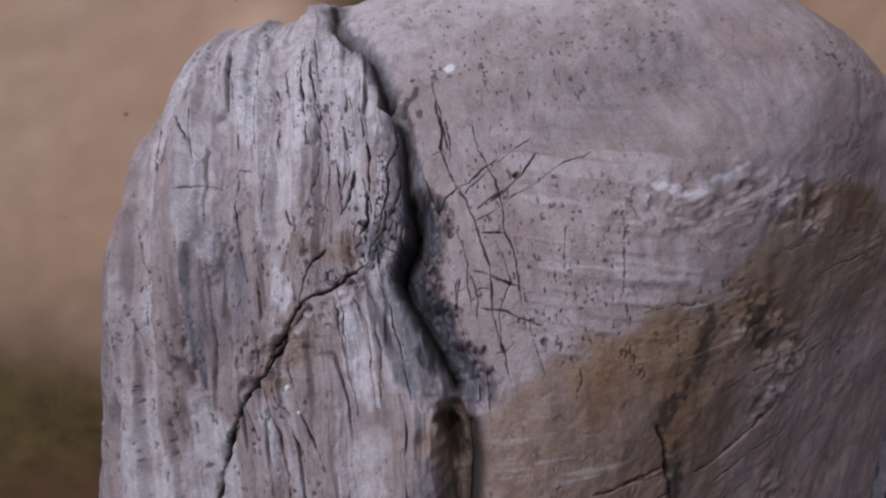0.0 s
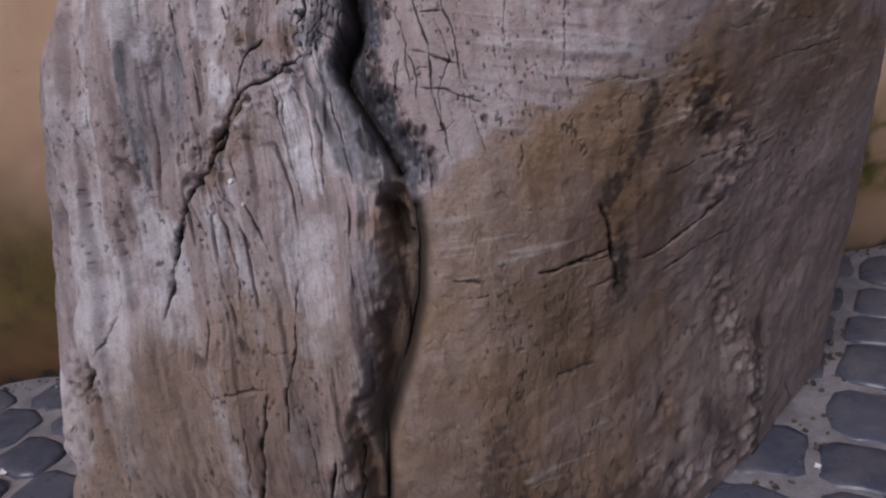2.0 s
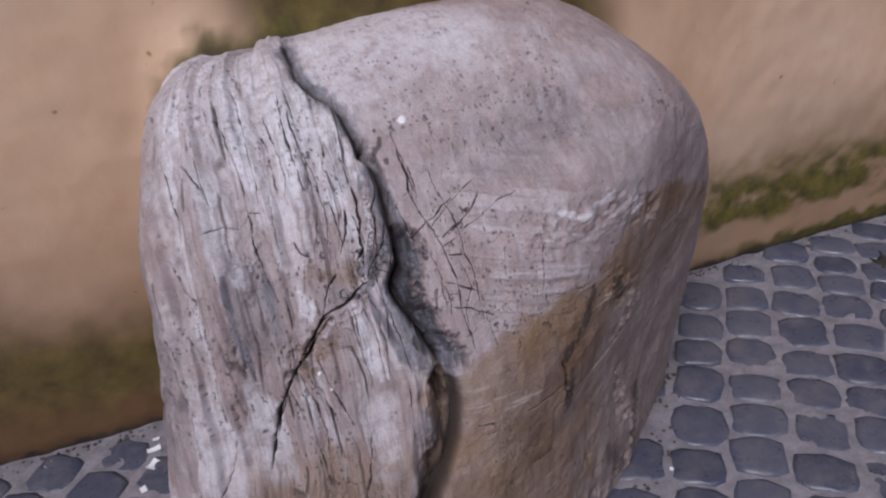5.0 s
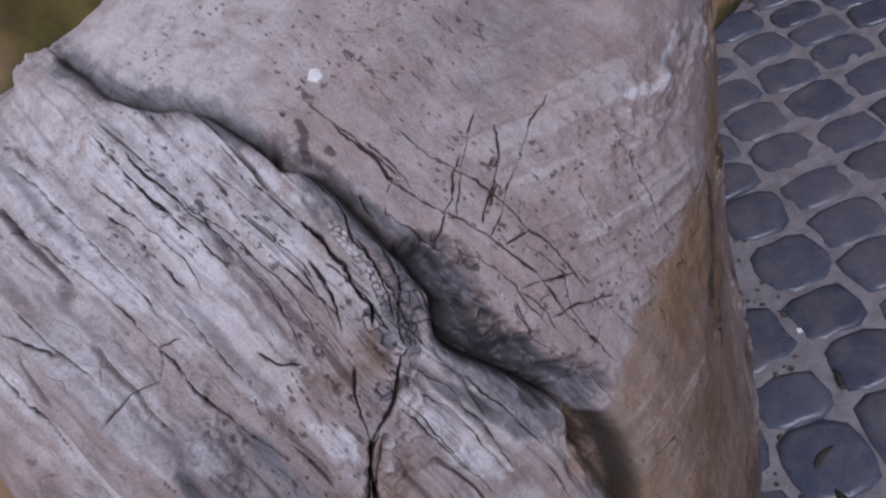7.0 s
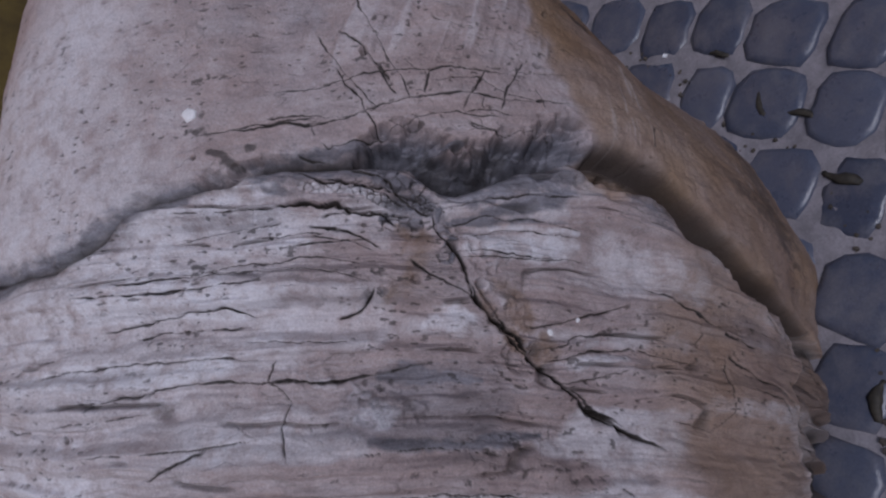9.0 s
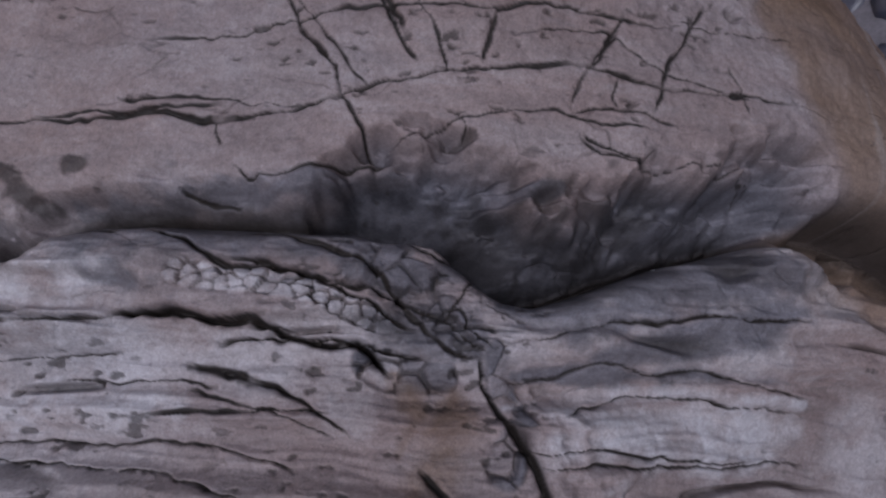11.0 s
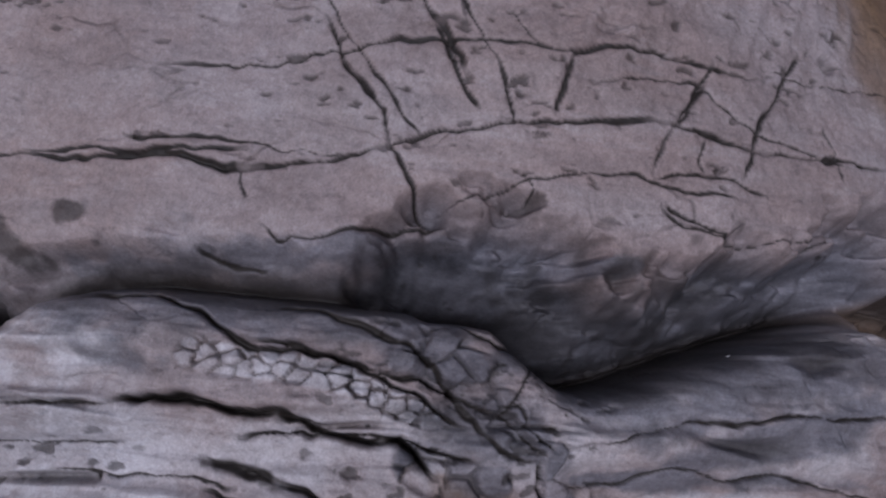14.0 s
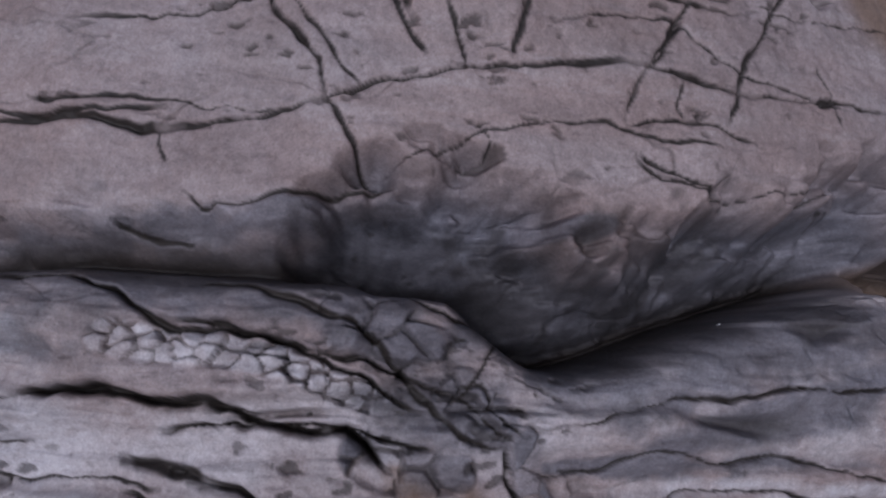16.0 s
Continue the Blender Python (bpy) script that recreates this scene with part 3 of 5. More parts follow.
LEDGE.append((14, 16, [(-40.1, -12.99), (-34.51, -12.27), (-30.82, -11.9), (-28.94, -10.18), (-25.75, -10.07), (-21.38, -9.63), (-18.65, -8.19), (-15.61, -11.91), (-12.42, -11.86)]))
BORDERS = []
BORDERS.append((0, 0, [(-3.19, 19.24), (-1.34, 20.45), (1.19, 21.33), (6.34, 23.67), (11.86, 24.55), (12.62, 25.93), (21.03, 25.34), (23.14, 27.07), (28.4, 29.4), (33.4, 30.71), (40.33, 30.6), (46.22, 28.24)]))
BORDERS.append((0, 0, [(-39.84, -1.5), (-31.98, 7.5), (-26.47, 10.5), (-17.98, 12.74), (-9.92, 14.46), (-6.28, 17.71)]))
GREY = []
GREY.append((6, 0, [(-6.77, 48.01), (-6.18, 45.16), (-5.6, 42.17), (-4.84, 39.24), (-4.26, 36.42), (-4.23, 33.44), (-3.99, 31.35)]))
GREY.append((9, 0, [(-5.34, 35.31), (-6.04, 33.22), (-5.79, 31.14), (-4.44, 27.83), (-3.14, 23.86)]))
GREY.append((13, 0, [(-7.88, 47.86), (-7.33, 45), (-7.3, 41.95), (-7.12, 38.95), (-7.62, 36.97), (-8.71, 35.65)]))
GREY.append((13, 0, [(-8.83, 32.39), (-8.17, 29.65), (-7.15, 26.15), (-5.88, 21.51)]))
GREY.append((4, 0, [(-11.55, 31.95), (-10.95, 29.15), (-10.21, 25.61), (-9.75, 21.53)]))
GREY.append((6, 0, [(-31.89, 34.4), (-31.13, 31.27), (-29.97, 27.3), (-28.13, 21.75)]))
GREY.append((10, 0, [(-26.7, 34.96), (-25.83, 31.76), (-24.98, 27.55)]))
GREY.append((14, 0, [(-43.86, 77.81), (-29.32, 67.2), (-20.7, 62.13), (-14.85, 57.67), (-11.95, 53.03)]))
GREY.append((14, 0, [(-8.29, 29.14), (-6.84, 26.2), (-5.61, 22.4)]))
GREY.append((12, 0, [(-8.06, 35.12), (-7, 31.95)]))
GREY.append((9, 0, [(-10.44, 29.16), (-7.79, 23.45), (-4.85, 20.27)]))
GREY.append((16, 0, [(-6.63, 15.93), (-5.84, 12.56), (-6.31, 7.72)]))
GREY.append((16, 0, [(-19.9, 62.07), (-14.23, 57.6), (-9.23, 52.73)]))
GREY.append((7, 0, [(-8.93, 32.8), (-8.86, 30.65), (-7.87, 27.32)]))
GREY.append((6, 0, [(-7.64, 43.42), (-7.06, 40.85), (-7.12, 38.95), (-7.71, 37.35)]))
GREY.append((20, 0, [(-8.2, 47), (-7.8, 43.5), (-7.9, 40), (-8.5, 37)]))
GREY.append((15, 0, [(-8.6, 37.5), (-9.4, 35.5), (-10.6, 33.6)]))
PALE = []
PALE.append((11, 0, [(-21.35, 32.67), (-20.13, 31.13), (-19.88, 29.38)]))
PALE.append((11, 0, [(-13.9, 30.22), (-12.97, 27.52), (-12.38, 24.11), (-11.43, 20.45)]))
PALE.append((6, 0, [(-22.09, 21.38), (-20.68, 16.68), (-20.28, 14.98)]))
PALE.append((10, 0, [(-30.8, 35.56), (-29.35, 33.44)]))
PALE.append((5, 0, [(-9.41, 43.14), (-9.86, 41.94), (-9.64, 40.65), (-9.45, 38.99)]))
PALE.append((12, 0, [(-20.92, 31.53), (-18.94, 30.54)]))
PALE.append((16, 0, [(-12.33, 26.51), (-11.36, 22.69)]))
PALE.append((5, 0, [(-21.76, 19.78), (-20.69, 17.39)]))
PALE.append((9, 0, [(-12.57, 31.09), (-12.23, 27.74), (-12.33, 23.79)]))
PALE.append((26, 0, [(-40.49, 63.02), (-28.95, 59.35)]))
PALE.append((30, 0, [(-46.71, 77.79), (-24.81, 64.43), (-17.47, 57.23), (-14.03, 51.76)]))
PALE.append((16, 0, [(-53.62, 58.08), (-54.59, 56.55), (-33.14, 47.93)]))
PALE.append((20, 0, [(-46.09, 67.43), (-26.17, 59.28), (-18.06, 52.77)]))
PALE.append((12, 0, [(-18.7, 52.01), (-17.29, 48.58), (-16.01, 44.93), (-15.65, 42.7)]))
PALE.append((10, 0, [(-11.95, 50.83), (-10.75, 47.97), (-9.84, 45.77)]))
PALE.append((22, 0, [(-42.5, 66.78), (-29.44, 61.36), (-21.83, 57.42), (-16.56, 52.06)]))
PALE.append((5, 0, [(-12.82, 32.1), (-11.85, 28.99), (-10.86, 25.47), (-10.41, 20.7)]))
PALE.append((5, 0, [(16.95, 34.95), (19.98, 32.72), (26.27, 33.95)]))
RUST = []
RUST.append((6, 0, [(-12.48, 35.88), (-13.13, 35.35), (-13.7, 34.96), (-14.66, 35.16), (-15.49, 35.26)]))
RUST.append((9, 0, [(-14.88, 33.77), (-12.97, 33.41)]))
RUST.append((12, 0, [(-22.43, 22.64), (-20.18, 22.71)]))
RUST.append((12, 0, [(22, -9.34), (24.46, -15.05)]))
RUST.append((12, 0, [(17.68, 18.89), (18.95, 13.98)]))
RUST.append((14, 0, [(-19.7, 35.73), (-16.89, 34.62), (-12.99, 33.67)]))
RUST.append((7, 0, [(-17.2, 29.4), (-19.6, 27.2), (-21.8, 24.2)]))
RUST.append((10, 0, [(-16.33, 28.04), (-17.42, 26.12), (-19.67, 24.17)]))
SPOTS = []
SPOTS.append((3.2, 0, [(-4.82, 51.36), (-5.34, 50.56), (-6.3, 49.93), (-7.06, 49.09)]))
SPOTS.append((2.5, 0, [(-4.61, 48.3), (-4.58, 47.86)]))
SPOTS.append((2.2, 0, [(-20.09, 51.42), (-20.01, 50.47), (-21.28, 50.85)]))
SPOTS.append((2.2, 0, [(-13.64, 42.57), (-13.47, 41.47)]))
SPOTS.append((1.8, 0, [(-13.81, 40.83), (-13.63, 40.02)]))
SPOTS.append((4, 0, [(-1.7, 53.41), (-1.97, 52.1), (-2.45, 51.72)]))
SPOTS.append((3.5, 0, [(-20.92, 50.68), (-21.52, 50.34)]))
SPOTS.append((8, 0, [(15.07, 16.38), (19.01, 20.32), (20.32, 23.73)]))
SPOTS.append((12, 0, [(25.73, 22.53), (27.91, 19.99)]))
SPOTS.append((14, 0, [(41.54, -7.93), (42.28, -16.07), (41.96, -25.9)]))
SPOTS.append((9, 0, [(15.59, 12.87), (16.46, 6.54)]))
SPOTS.append((4, 0, [(40.17, 39.28), (40.96, 38.69)]))
MUD_SHADE = []
# darkens the pocket of the crevice: shade put into the colour
MUD_SHADE.append((15, 0, [(-6.2, 34.0), (-5.4, 31.0), (-4.4, 28.0)]))
MUD_SHADE.append((38, 0, [(0.5, -14), (9, -18), (20, -21)]))
MUD_SHADE.append((16, 0, [(2, -4), (1, -12)]))
MUD_SHADE.append((18, 0, [(30, -14), (36, -22)]))
BLOCKS = []
BLOCKS.append((9, 0, [(-8.07, 36.9), (-8.94, 35.61), (-9.63, 34.69), (-10.31, 33.78)]))
BLOCKS.append((6, 0, [(-12.05, 36.82), (-12.4, 35.59), (-12.04, 34.28)]))
BLOCKS.append((7, 0, [(-10.95, 32.77), (-13.43, 31.63), (-15.11, 31.88)]))
PEBBLES = []
PEBBLES.append((5, 0, [(-9.72, 43.39), (-9.82, 42.32), (-9.64, 40.65), (-9.65, 39.33)]))
PEBBLES.append((3.5, 0, [(-9.79, 38.93), (-10.13, 37.53), (-10.35, 36.56)]))
CHIPS = []
CHIPS.append((24, 0, [(14.85, 33.45), (21.01, 31.68), (27.21, 31.84), (35.66, 28.45)]))
CHIPS.append((26, 0, [(25.73, 22.53), (33.99, 15.88), (29.46, 12.61)]))
CHIPS.append((26, 0, [(32.73, 0.62), (42.28, -16.07), (41.96, -25.9)]))
CHIPS.append((14, 0, [(-22.54, 24.57), (-16.33, 28.04), (-11.7, 31.32)]))
CHIPS.append((10, 0, [(-9.18, 37.5), (-9.97, 36.02), (-10.73, 34.52)]))
CHIPS.append((22, 0, [(19.92, -16.97), (28.16, -23.17), (37.26, -23.64)]))
CHIPS.append((14, 0, [(-35.88, 5.79), (-38.13, 0.86), (-39.7, -3.34)]))
CHIPS.append((12, 0, [(-28.11, 40.57), (-29.5, 35.08), (-28.78, 31.91)]))
GUM_AT = (0.80, 53.26)
CRUMBS = [(-19.65, 22.33, 0.003), (-6.10, 27.02, 0.001), (-18.18, 20.20, 0.0022)]


def spread(lo, hi, count, *bands):
    """Angles from lo to hi, closer together within each band (from, to, gain)."""
    x = np.linspace(lo, hi, 6000)
    w = np.ones_like(x)
    for a, b, gain in bands:
        w += gain * smooth(x, a - 10, a) * (1 - smooth(x, b, b + 10))
    c = np.cumsum(w)
    return np.interp(np.linspace(c[0], c[-1], count), c, x)


TURN = spread(-108, 108, 1400, (-60, 12, 1.5), (-22, 6, 3.0))
LIFT = spread(-42, 88.5, 980, (8, 60, 1.0), (26, 48, 1.8))


def rays(turn, lift):
    t, e = np.radians(turn), np.radians(lift)
    return np.stack([np.cos(e) * np.sin(t), -np.cos(e) * np.cos(t), np.sin(e)], -1)


def reach(d):
    q = np.maximum(0, d @ FACETS.T)
    return 1 / (q ** 14).sum(-1) ** (1 / 14)


def on_boulder(turn, lift):
    d = rays(np.asarray(turn, float), np.asarray(lift, float))
    return HEART + d * reach(d)[..., None]


A, E = np.meshgrid(TURN, LIFT)
WAY = rays(A, E)
RAD = reach(WAY)
SKIN = HEART + WAY * RAD[..., None]


def near_line(points, margin):
    """For the part of the skin within margin metres of a line: its slice, distance, signed side and way along the line (0..1)."""
    pts = np.array(points)
    pad = np.degrees(margin / 0.42)
    wide = pad / max(0.2, math.cos(radians(min(80, pts[:, 1].max()))))
    c0, c1 = np.searchsorted(TURN, [pts[:, 0].min() - wide, pts[:, 0].max() + wide])
    r0, r1 = np.searchsorted(LIFT, [pts[:, 1].min() - pad, pts[:, 1].max() + pad])
    c1, r1 = max(c1, c0 + 1), max(r1, r0 + 1)
    cut = np.s_[r0:r1, c0:c1]
    here, out = SKIN[cut], WAY[cut]
    line = on_boulder(pts[:, 0], pts[:, 1])
    if len(line) == 1:
        d = np.linalg.norm(here - line[0], axis=-1)
        return cut, d, np.ones_like(d), np.zeros_like(d)
    best, side, along = np.full(here.shape[:2], 9.0), np.ones(here.shape[:2]), np.zeros(here.shape[:2])
    lengths = np.linalg.norm(np.diff(line, axis=0), axis=1)
    run = np.r_[0, np.cumsum(lengths)]
    for k in range(len(line) - 1):
        p, v = line[k], line[k + 1] - line[k]
        t = np.clip(((here - p) @ v) / (v @ v + 1e-12), 0, 1)
        off = here - p - t[..., None] * v
        d = np.linalg.norm(off, axis=-1)
        s = np.sign((np.cross(out, v) * off).sum(-1))
        win = d < best
        best, side, along = np.where(win, d, best), np.where(win, s, side), np.where(win, (run[k] + t * lengths[k]) / run[-1], along)
    return cut, best, side, along


ARC = RAD * np.cos(np.radians(E)) * np.radians(A)
CLIMB = RAD * np.radians(E)
ROUGHEN = fbm(SKIN * 22, 4)
WAVER = fbm(SKIN * 90, 3) * 0.0022
depth = np.zeros_like(RAD)
brown, greyed, paled, soil_shade, rusted, scraped = (np.zeros_like(RAD) for _ in range(6))


def edge_mask(points):
    """+1 well to one side of a border line that runs right across the skin, -1 to the other."""
    pts = np.array(points)
    line = on_boulder(pts[:, 0], pts[:, 1])
    best, side = np.full(RAD.shape, 9.0), np.ones(RAD.shape)
    for k in range(len(line) - 1):
        p, v = line[k], line[k + 1] - line[k]
        t = ((SKIN - p) @ v) / (v @ v + 1e-12)
        lo, hi = (-40 if k == 0 else 0), (40 if k == len(line) - 2 else 1)
        off = SKIN - p - np.clip(t, lo, hi)[..., None] * v
        d = np.linalg.norm(off, axis=-1)
        s = np.sign((np.cross(WAY, v) * off).sum(-1))
        win = d < best
        best, side = np.where(win, d, best), np.where(win, s, side)
    return best * side


# which lobe: left of the long crevice or right of it
SPLIT = CREVICE[0][2] + CREVICE[1][2][2:] + CREVICE[2][2][1:] + GROOVE[0][2]
lobe = edge_mask(SPLIT)
LEFT = smooth(lobe, -0.004, 0.004) if lobe[400, 100] > 0 else smooth(-lobe, -0.004, 0.004)

# grain of the left lobe: long splintered ridges that follow the crevice
s_axis = ARC + 0.010 * fbm(SKIN * 7, 3) + 0.0025 * fbm(SKIN * 30, 2)
def ridges(freq, stretch, seed):
    q = np.stack([s_axis * freq, CLIMB * stretch + seed, SKIN[..., 1] * 2.0 + seed], -1)
    return 1 - 2 * np.abs(vnoise(q))
plate = vnoise(np.stack([s_axis * 38, CLIMB * 7, SKIN[..., 1] * 0 + 3.3], -1))
step = vnoise(np.stack([s_axis * 75, CLIMB * 12, SKIN[..., 1] * 0 + 8.1], -1))
broad = vnoise(np.stack([s_axis * 26, CLIMB * 5, SKIN[..., 1] * 0 + 21.3], -1))
left_relief = 0.0080 * np.tanh(3.5 * broad) + 0.0045 * np.tanh(3 * plate) + 0.0030 * np.tanh(4 * step) + 0.0022 * ridges(80, 6, 1.7) + 0.0008 * ridges(190, 15, 5.1)
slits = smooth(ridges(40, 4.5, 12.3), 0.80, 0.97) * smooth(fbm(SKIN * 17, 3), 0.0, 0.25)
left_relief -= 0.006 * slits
soil_shade += LEFT * slits * 0.6
greyed += LEFT * 0.45 * smooth(vnoise(np.stack([s_axis * 30, CLIMB * 6, SKIN[..., 1] * 0 + 40.7], -1)) + 0.3 * fbm(SKIN * 40, 3), 0.25, 0.7)
# left crown whitened with height, sky sheen put into the colour; pale plates besides
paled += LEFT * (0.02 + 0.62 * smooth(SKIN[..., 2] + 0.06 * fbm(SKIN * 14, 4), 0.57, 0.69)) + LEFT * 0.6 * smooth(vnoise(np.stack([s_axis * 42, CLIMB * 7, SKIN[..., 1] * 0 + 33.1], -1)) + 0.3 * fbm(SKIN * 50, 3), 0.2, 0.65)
# right crown also paler with height and towards the wall
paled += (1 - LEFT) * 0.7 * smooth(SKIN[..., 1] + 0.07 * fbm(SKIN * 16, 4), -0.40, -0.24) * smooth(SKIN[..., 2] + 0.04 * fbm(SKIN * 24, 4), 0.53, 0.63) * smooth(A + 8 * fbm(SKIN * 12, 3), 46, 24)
right_relief = 0.0018 * fbm(SKIN * 45, 3) + 0.0030 * fbm(SKIN * 17, 3) + 0.0005 * ridges(70, 14, 2.2)
# low ribs that fan out sideways above the pocket of the crevice
fan = vnoise(np.stack([ARC * 14 + 2.0, (CLIMB + 0.25 * ARC) * 95, SKIN[..., 1] * 4], -1)) + 0.5 * vnoise(np.stack([ARC * 30, (CLIMB + 0.25 * ARC) * 210, SKIN[..., 1] * 4], -1))
fan_at = smooth(A, 1, 6) * (1 - smooth(A, 15, 26)) * smooth(E, 20, 26) * (1 - smooth(E, 40, 48))
right_relief += 0.0016 * fan_at * fan
paled += (1 - LEFT) * 0.30 * fan_at * smooth(fan, 0.1, 0.7)
# a shallow worn hollow on the crown
hollow = np.exp(-(((A - 22 + 6 * fbm(SKIN * 10, 3)) / 17) ** 2 + ((E - 45) / 5.0) ** 2))
right_relief -= 0.012 * hollow
greyed += (1 - LEFT) * 0.5 * hollow * smooth(fbm(SKIN * 22, 4), -0.35, 0.3)
left_relief *= 1 - 0.5 * smooth(E, 13, 3) * smooth(A, -32, -25)      # a worn plate low on the left lobe
depth += LEFT * left_relief + (1 - LEFT) * right_relief
depth += 0.006 * fbm(SKIN * 5, 3) + 0.0016 * ROUGHEN + 0.0006 * fbm(SKIN * 140, 3)
# the foot of the right lobe spreads a little towards the street
depth += 0.03 * smooth(SKIN[..., 2], 0.24, -0.06) * smooth(A, 2, 20) * (1 - smooth(A, 40, 62))
# the foot of the left lobe draws in under it
depth -= 0.038 * smooth(E, 4, -22) * (1 - smooth(A, -10, 2)) * (1 - smooth(-A, 32, 48))
depth -= 0.05 * smooth(E, -4, -24) * smooth(-A, 36, 52)
depth += 0.03 * smooth(-A, 32, 58) * smooth(E, 14, 34) * (1 - smooth(E, 52, 74))
pocks = smooth(fbm(np.stack([s_axis * 300, CLIMB * 150, SKIN[..., 1] * 90], -1), 3), 0.38, 0.5) * smooth(fbm(SKIN * 13, 2), -0.15, 0.2)
depth -= pocks * 0.0012
soil_shade += pocks * 0.7
depth += 0.0005 * fbm(SKIN * 270, 3) + LEFT * 0.0007 * np.tanh(3 * fbm(np.stack([s_axis * 260, CLIMB * 60, SKIN[..., 1] * 30], -1), 3))

for width, deep, pts in CREVICE:
    w, dp = width / 1000, deep / 1000 * 1.8
    cut, d, side, along = near_line(pts, w * 1.6 + 0.01)
    right = 1 - LEFT[cut]
    vary = 1 + 0.25 * ROUGHEN[cut]
    x = (d + WAVER[cut]) / (w * vary)
    x = np.maximum(0, x + right * smooth(x, 0.15, 0.6) * (0.35 * fbm(SKIN[cut] * 60, 3) + 0.3 * fbm(np.stack([s_axis[cut] * 130, CLIMB[cut] * 40, d * 0], -1), 3)))
    ramped = np.clip(1 - x, 0, 1) ** 1.25 * smooth(x, 1.15, 0.75)
    sharp = np.exp(-(d / 0.0035) ** 1.2)
    fadeout = smooth(along, -0.02, 0.06) if width == 18 else 1.0
    depth[cut] -= dp * fadeout * (right * ramped * (1 + 0.12 * fbm(np.stack([s_axis[cut] * 110, CLIMB[cut] * 60, d * 0 + 2], -1), 4)) + (1 - right) * sharp * 0.9)
    # slate grey of the recess, deepened by shade put into its colour
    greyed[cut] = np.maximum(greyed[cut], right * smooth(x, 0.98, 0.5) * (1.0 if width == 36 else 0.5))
    # bottom of the crevice painted near black, its shade in the colour
    soil_shade[cut] = np.maximum(soil_shade[cut], np.exp(-(np.abs(d + WAVER[cut]) / 0.006) ** 2) * 0.95)
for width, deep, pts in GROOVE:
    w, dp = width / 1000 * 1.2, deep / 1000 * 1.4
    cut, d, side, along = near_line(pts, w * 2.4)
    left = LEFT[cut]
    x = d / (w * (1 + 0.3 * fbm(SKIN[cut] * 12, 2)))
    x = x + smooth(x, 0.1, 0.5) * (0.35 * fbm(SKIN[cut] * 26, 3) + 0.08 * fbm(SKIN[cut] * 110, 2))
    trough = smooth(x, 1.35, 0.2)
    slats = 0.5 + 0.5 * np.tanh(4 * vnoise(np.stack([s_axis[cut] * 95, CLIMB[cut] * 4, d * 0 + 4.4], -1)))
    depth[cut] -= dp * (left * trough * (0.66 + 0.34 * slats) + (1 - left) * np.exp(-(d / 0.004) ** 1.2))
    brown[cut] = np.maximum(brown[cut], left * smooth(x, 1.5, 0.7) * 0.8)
    # dark line down the groove: dirt, with the shade of the cleft painted in
    soil_shade[cut] = np.maximum(soil_shade[cut], np.maximum(np.exp(-((d - 0.002) / 0.0065) ** 2) * 0.85, left * smooth(x, 1.2, 0.6) * slats * 0.3))
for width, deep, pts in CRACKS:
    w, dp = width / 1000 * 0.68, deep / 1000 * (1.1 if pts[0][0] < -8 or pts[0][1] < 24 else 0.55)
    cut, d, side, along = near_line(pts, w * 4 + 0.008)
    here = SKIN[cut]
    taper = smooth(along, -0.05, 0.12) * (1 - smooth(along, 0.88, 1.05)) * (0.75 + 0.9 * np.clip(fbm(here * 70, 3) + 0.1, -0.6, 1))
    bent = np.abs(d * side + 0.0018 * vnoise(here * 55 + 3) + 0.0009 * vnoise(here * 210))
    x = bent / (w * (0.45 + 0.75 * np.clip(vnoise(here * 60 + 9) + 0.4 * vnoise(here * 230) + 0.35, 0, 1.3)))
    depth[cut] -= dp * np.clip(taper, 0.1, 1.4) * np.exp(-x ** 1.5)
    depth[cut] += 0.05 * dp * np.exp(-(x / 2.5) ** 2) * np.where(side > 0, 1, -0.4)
    # crack lines painted near black, dirt together with their shade
    soil_shade[cut] = np.maximum(soil_shade[cut], np.clip(1.9 * taper, 0, 1) * smooth(x, 1.35, 0.65))
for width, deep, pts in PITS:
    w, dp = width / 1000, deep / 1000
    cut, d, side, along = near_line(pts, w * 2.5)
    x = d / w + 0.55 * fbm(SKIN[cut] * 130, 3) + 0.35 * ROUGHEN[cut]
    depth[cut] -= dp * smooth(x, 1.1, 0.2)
    # pits also darken in colour towards their middle
    soil_shade[cut] = np.maximum(soil_shade[cut], 0.6 * smooth(x, 0.9, 0.2))
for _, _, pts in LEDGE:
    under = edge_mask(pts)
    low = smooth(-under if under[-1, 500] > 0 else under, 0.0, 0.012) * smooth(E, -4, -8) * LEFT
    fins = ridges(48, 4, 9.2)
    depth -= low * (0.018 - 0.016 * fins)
    # deep shade under the ledge and between the fins, painted into the colour
    soil_shade = np.maximum(soil_shade, low * (0.4 + 0.5 * smooth(-fins, -0.4, 0.4)))
SMUDGE = fbm(np.stack([s_axis * 90, CLIMB * 22, SKIN[..., 1] * 20], -1), 4)
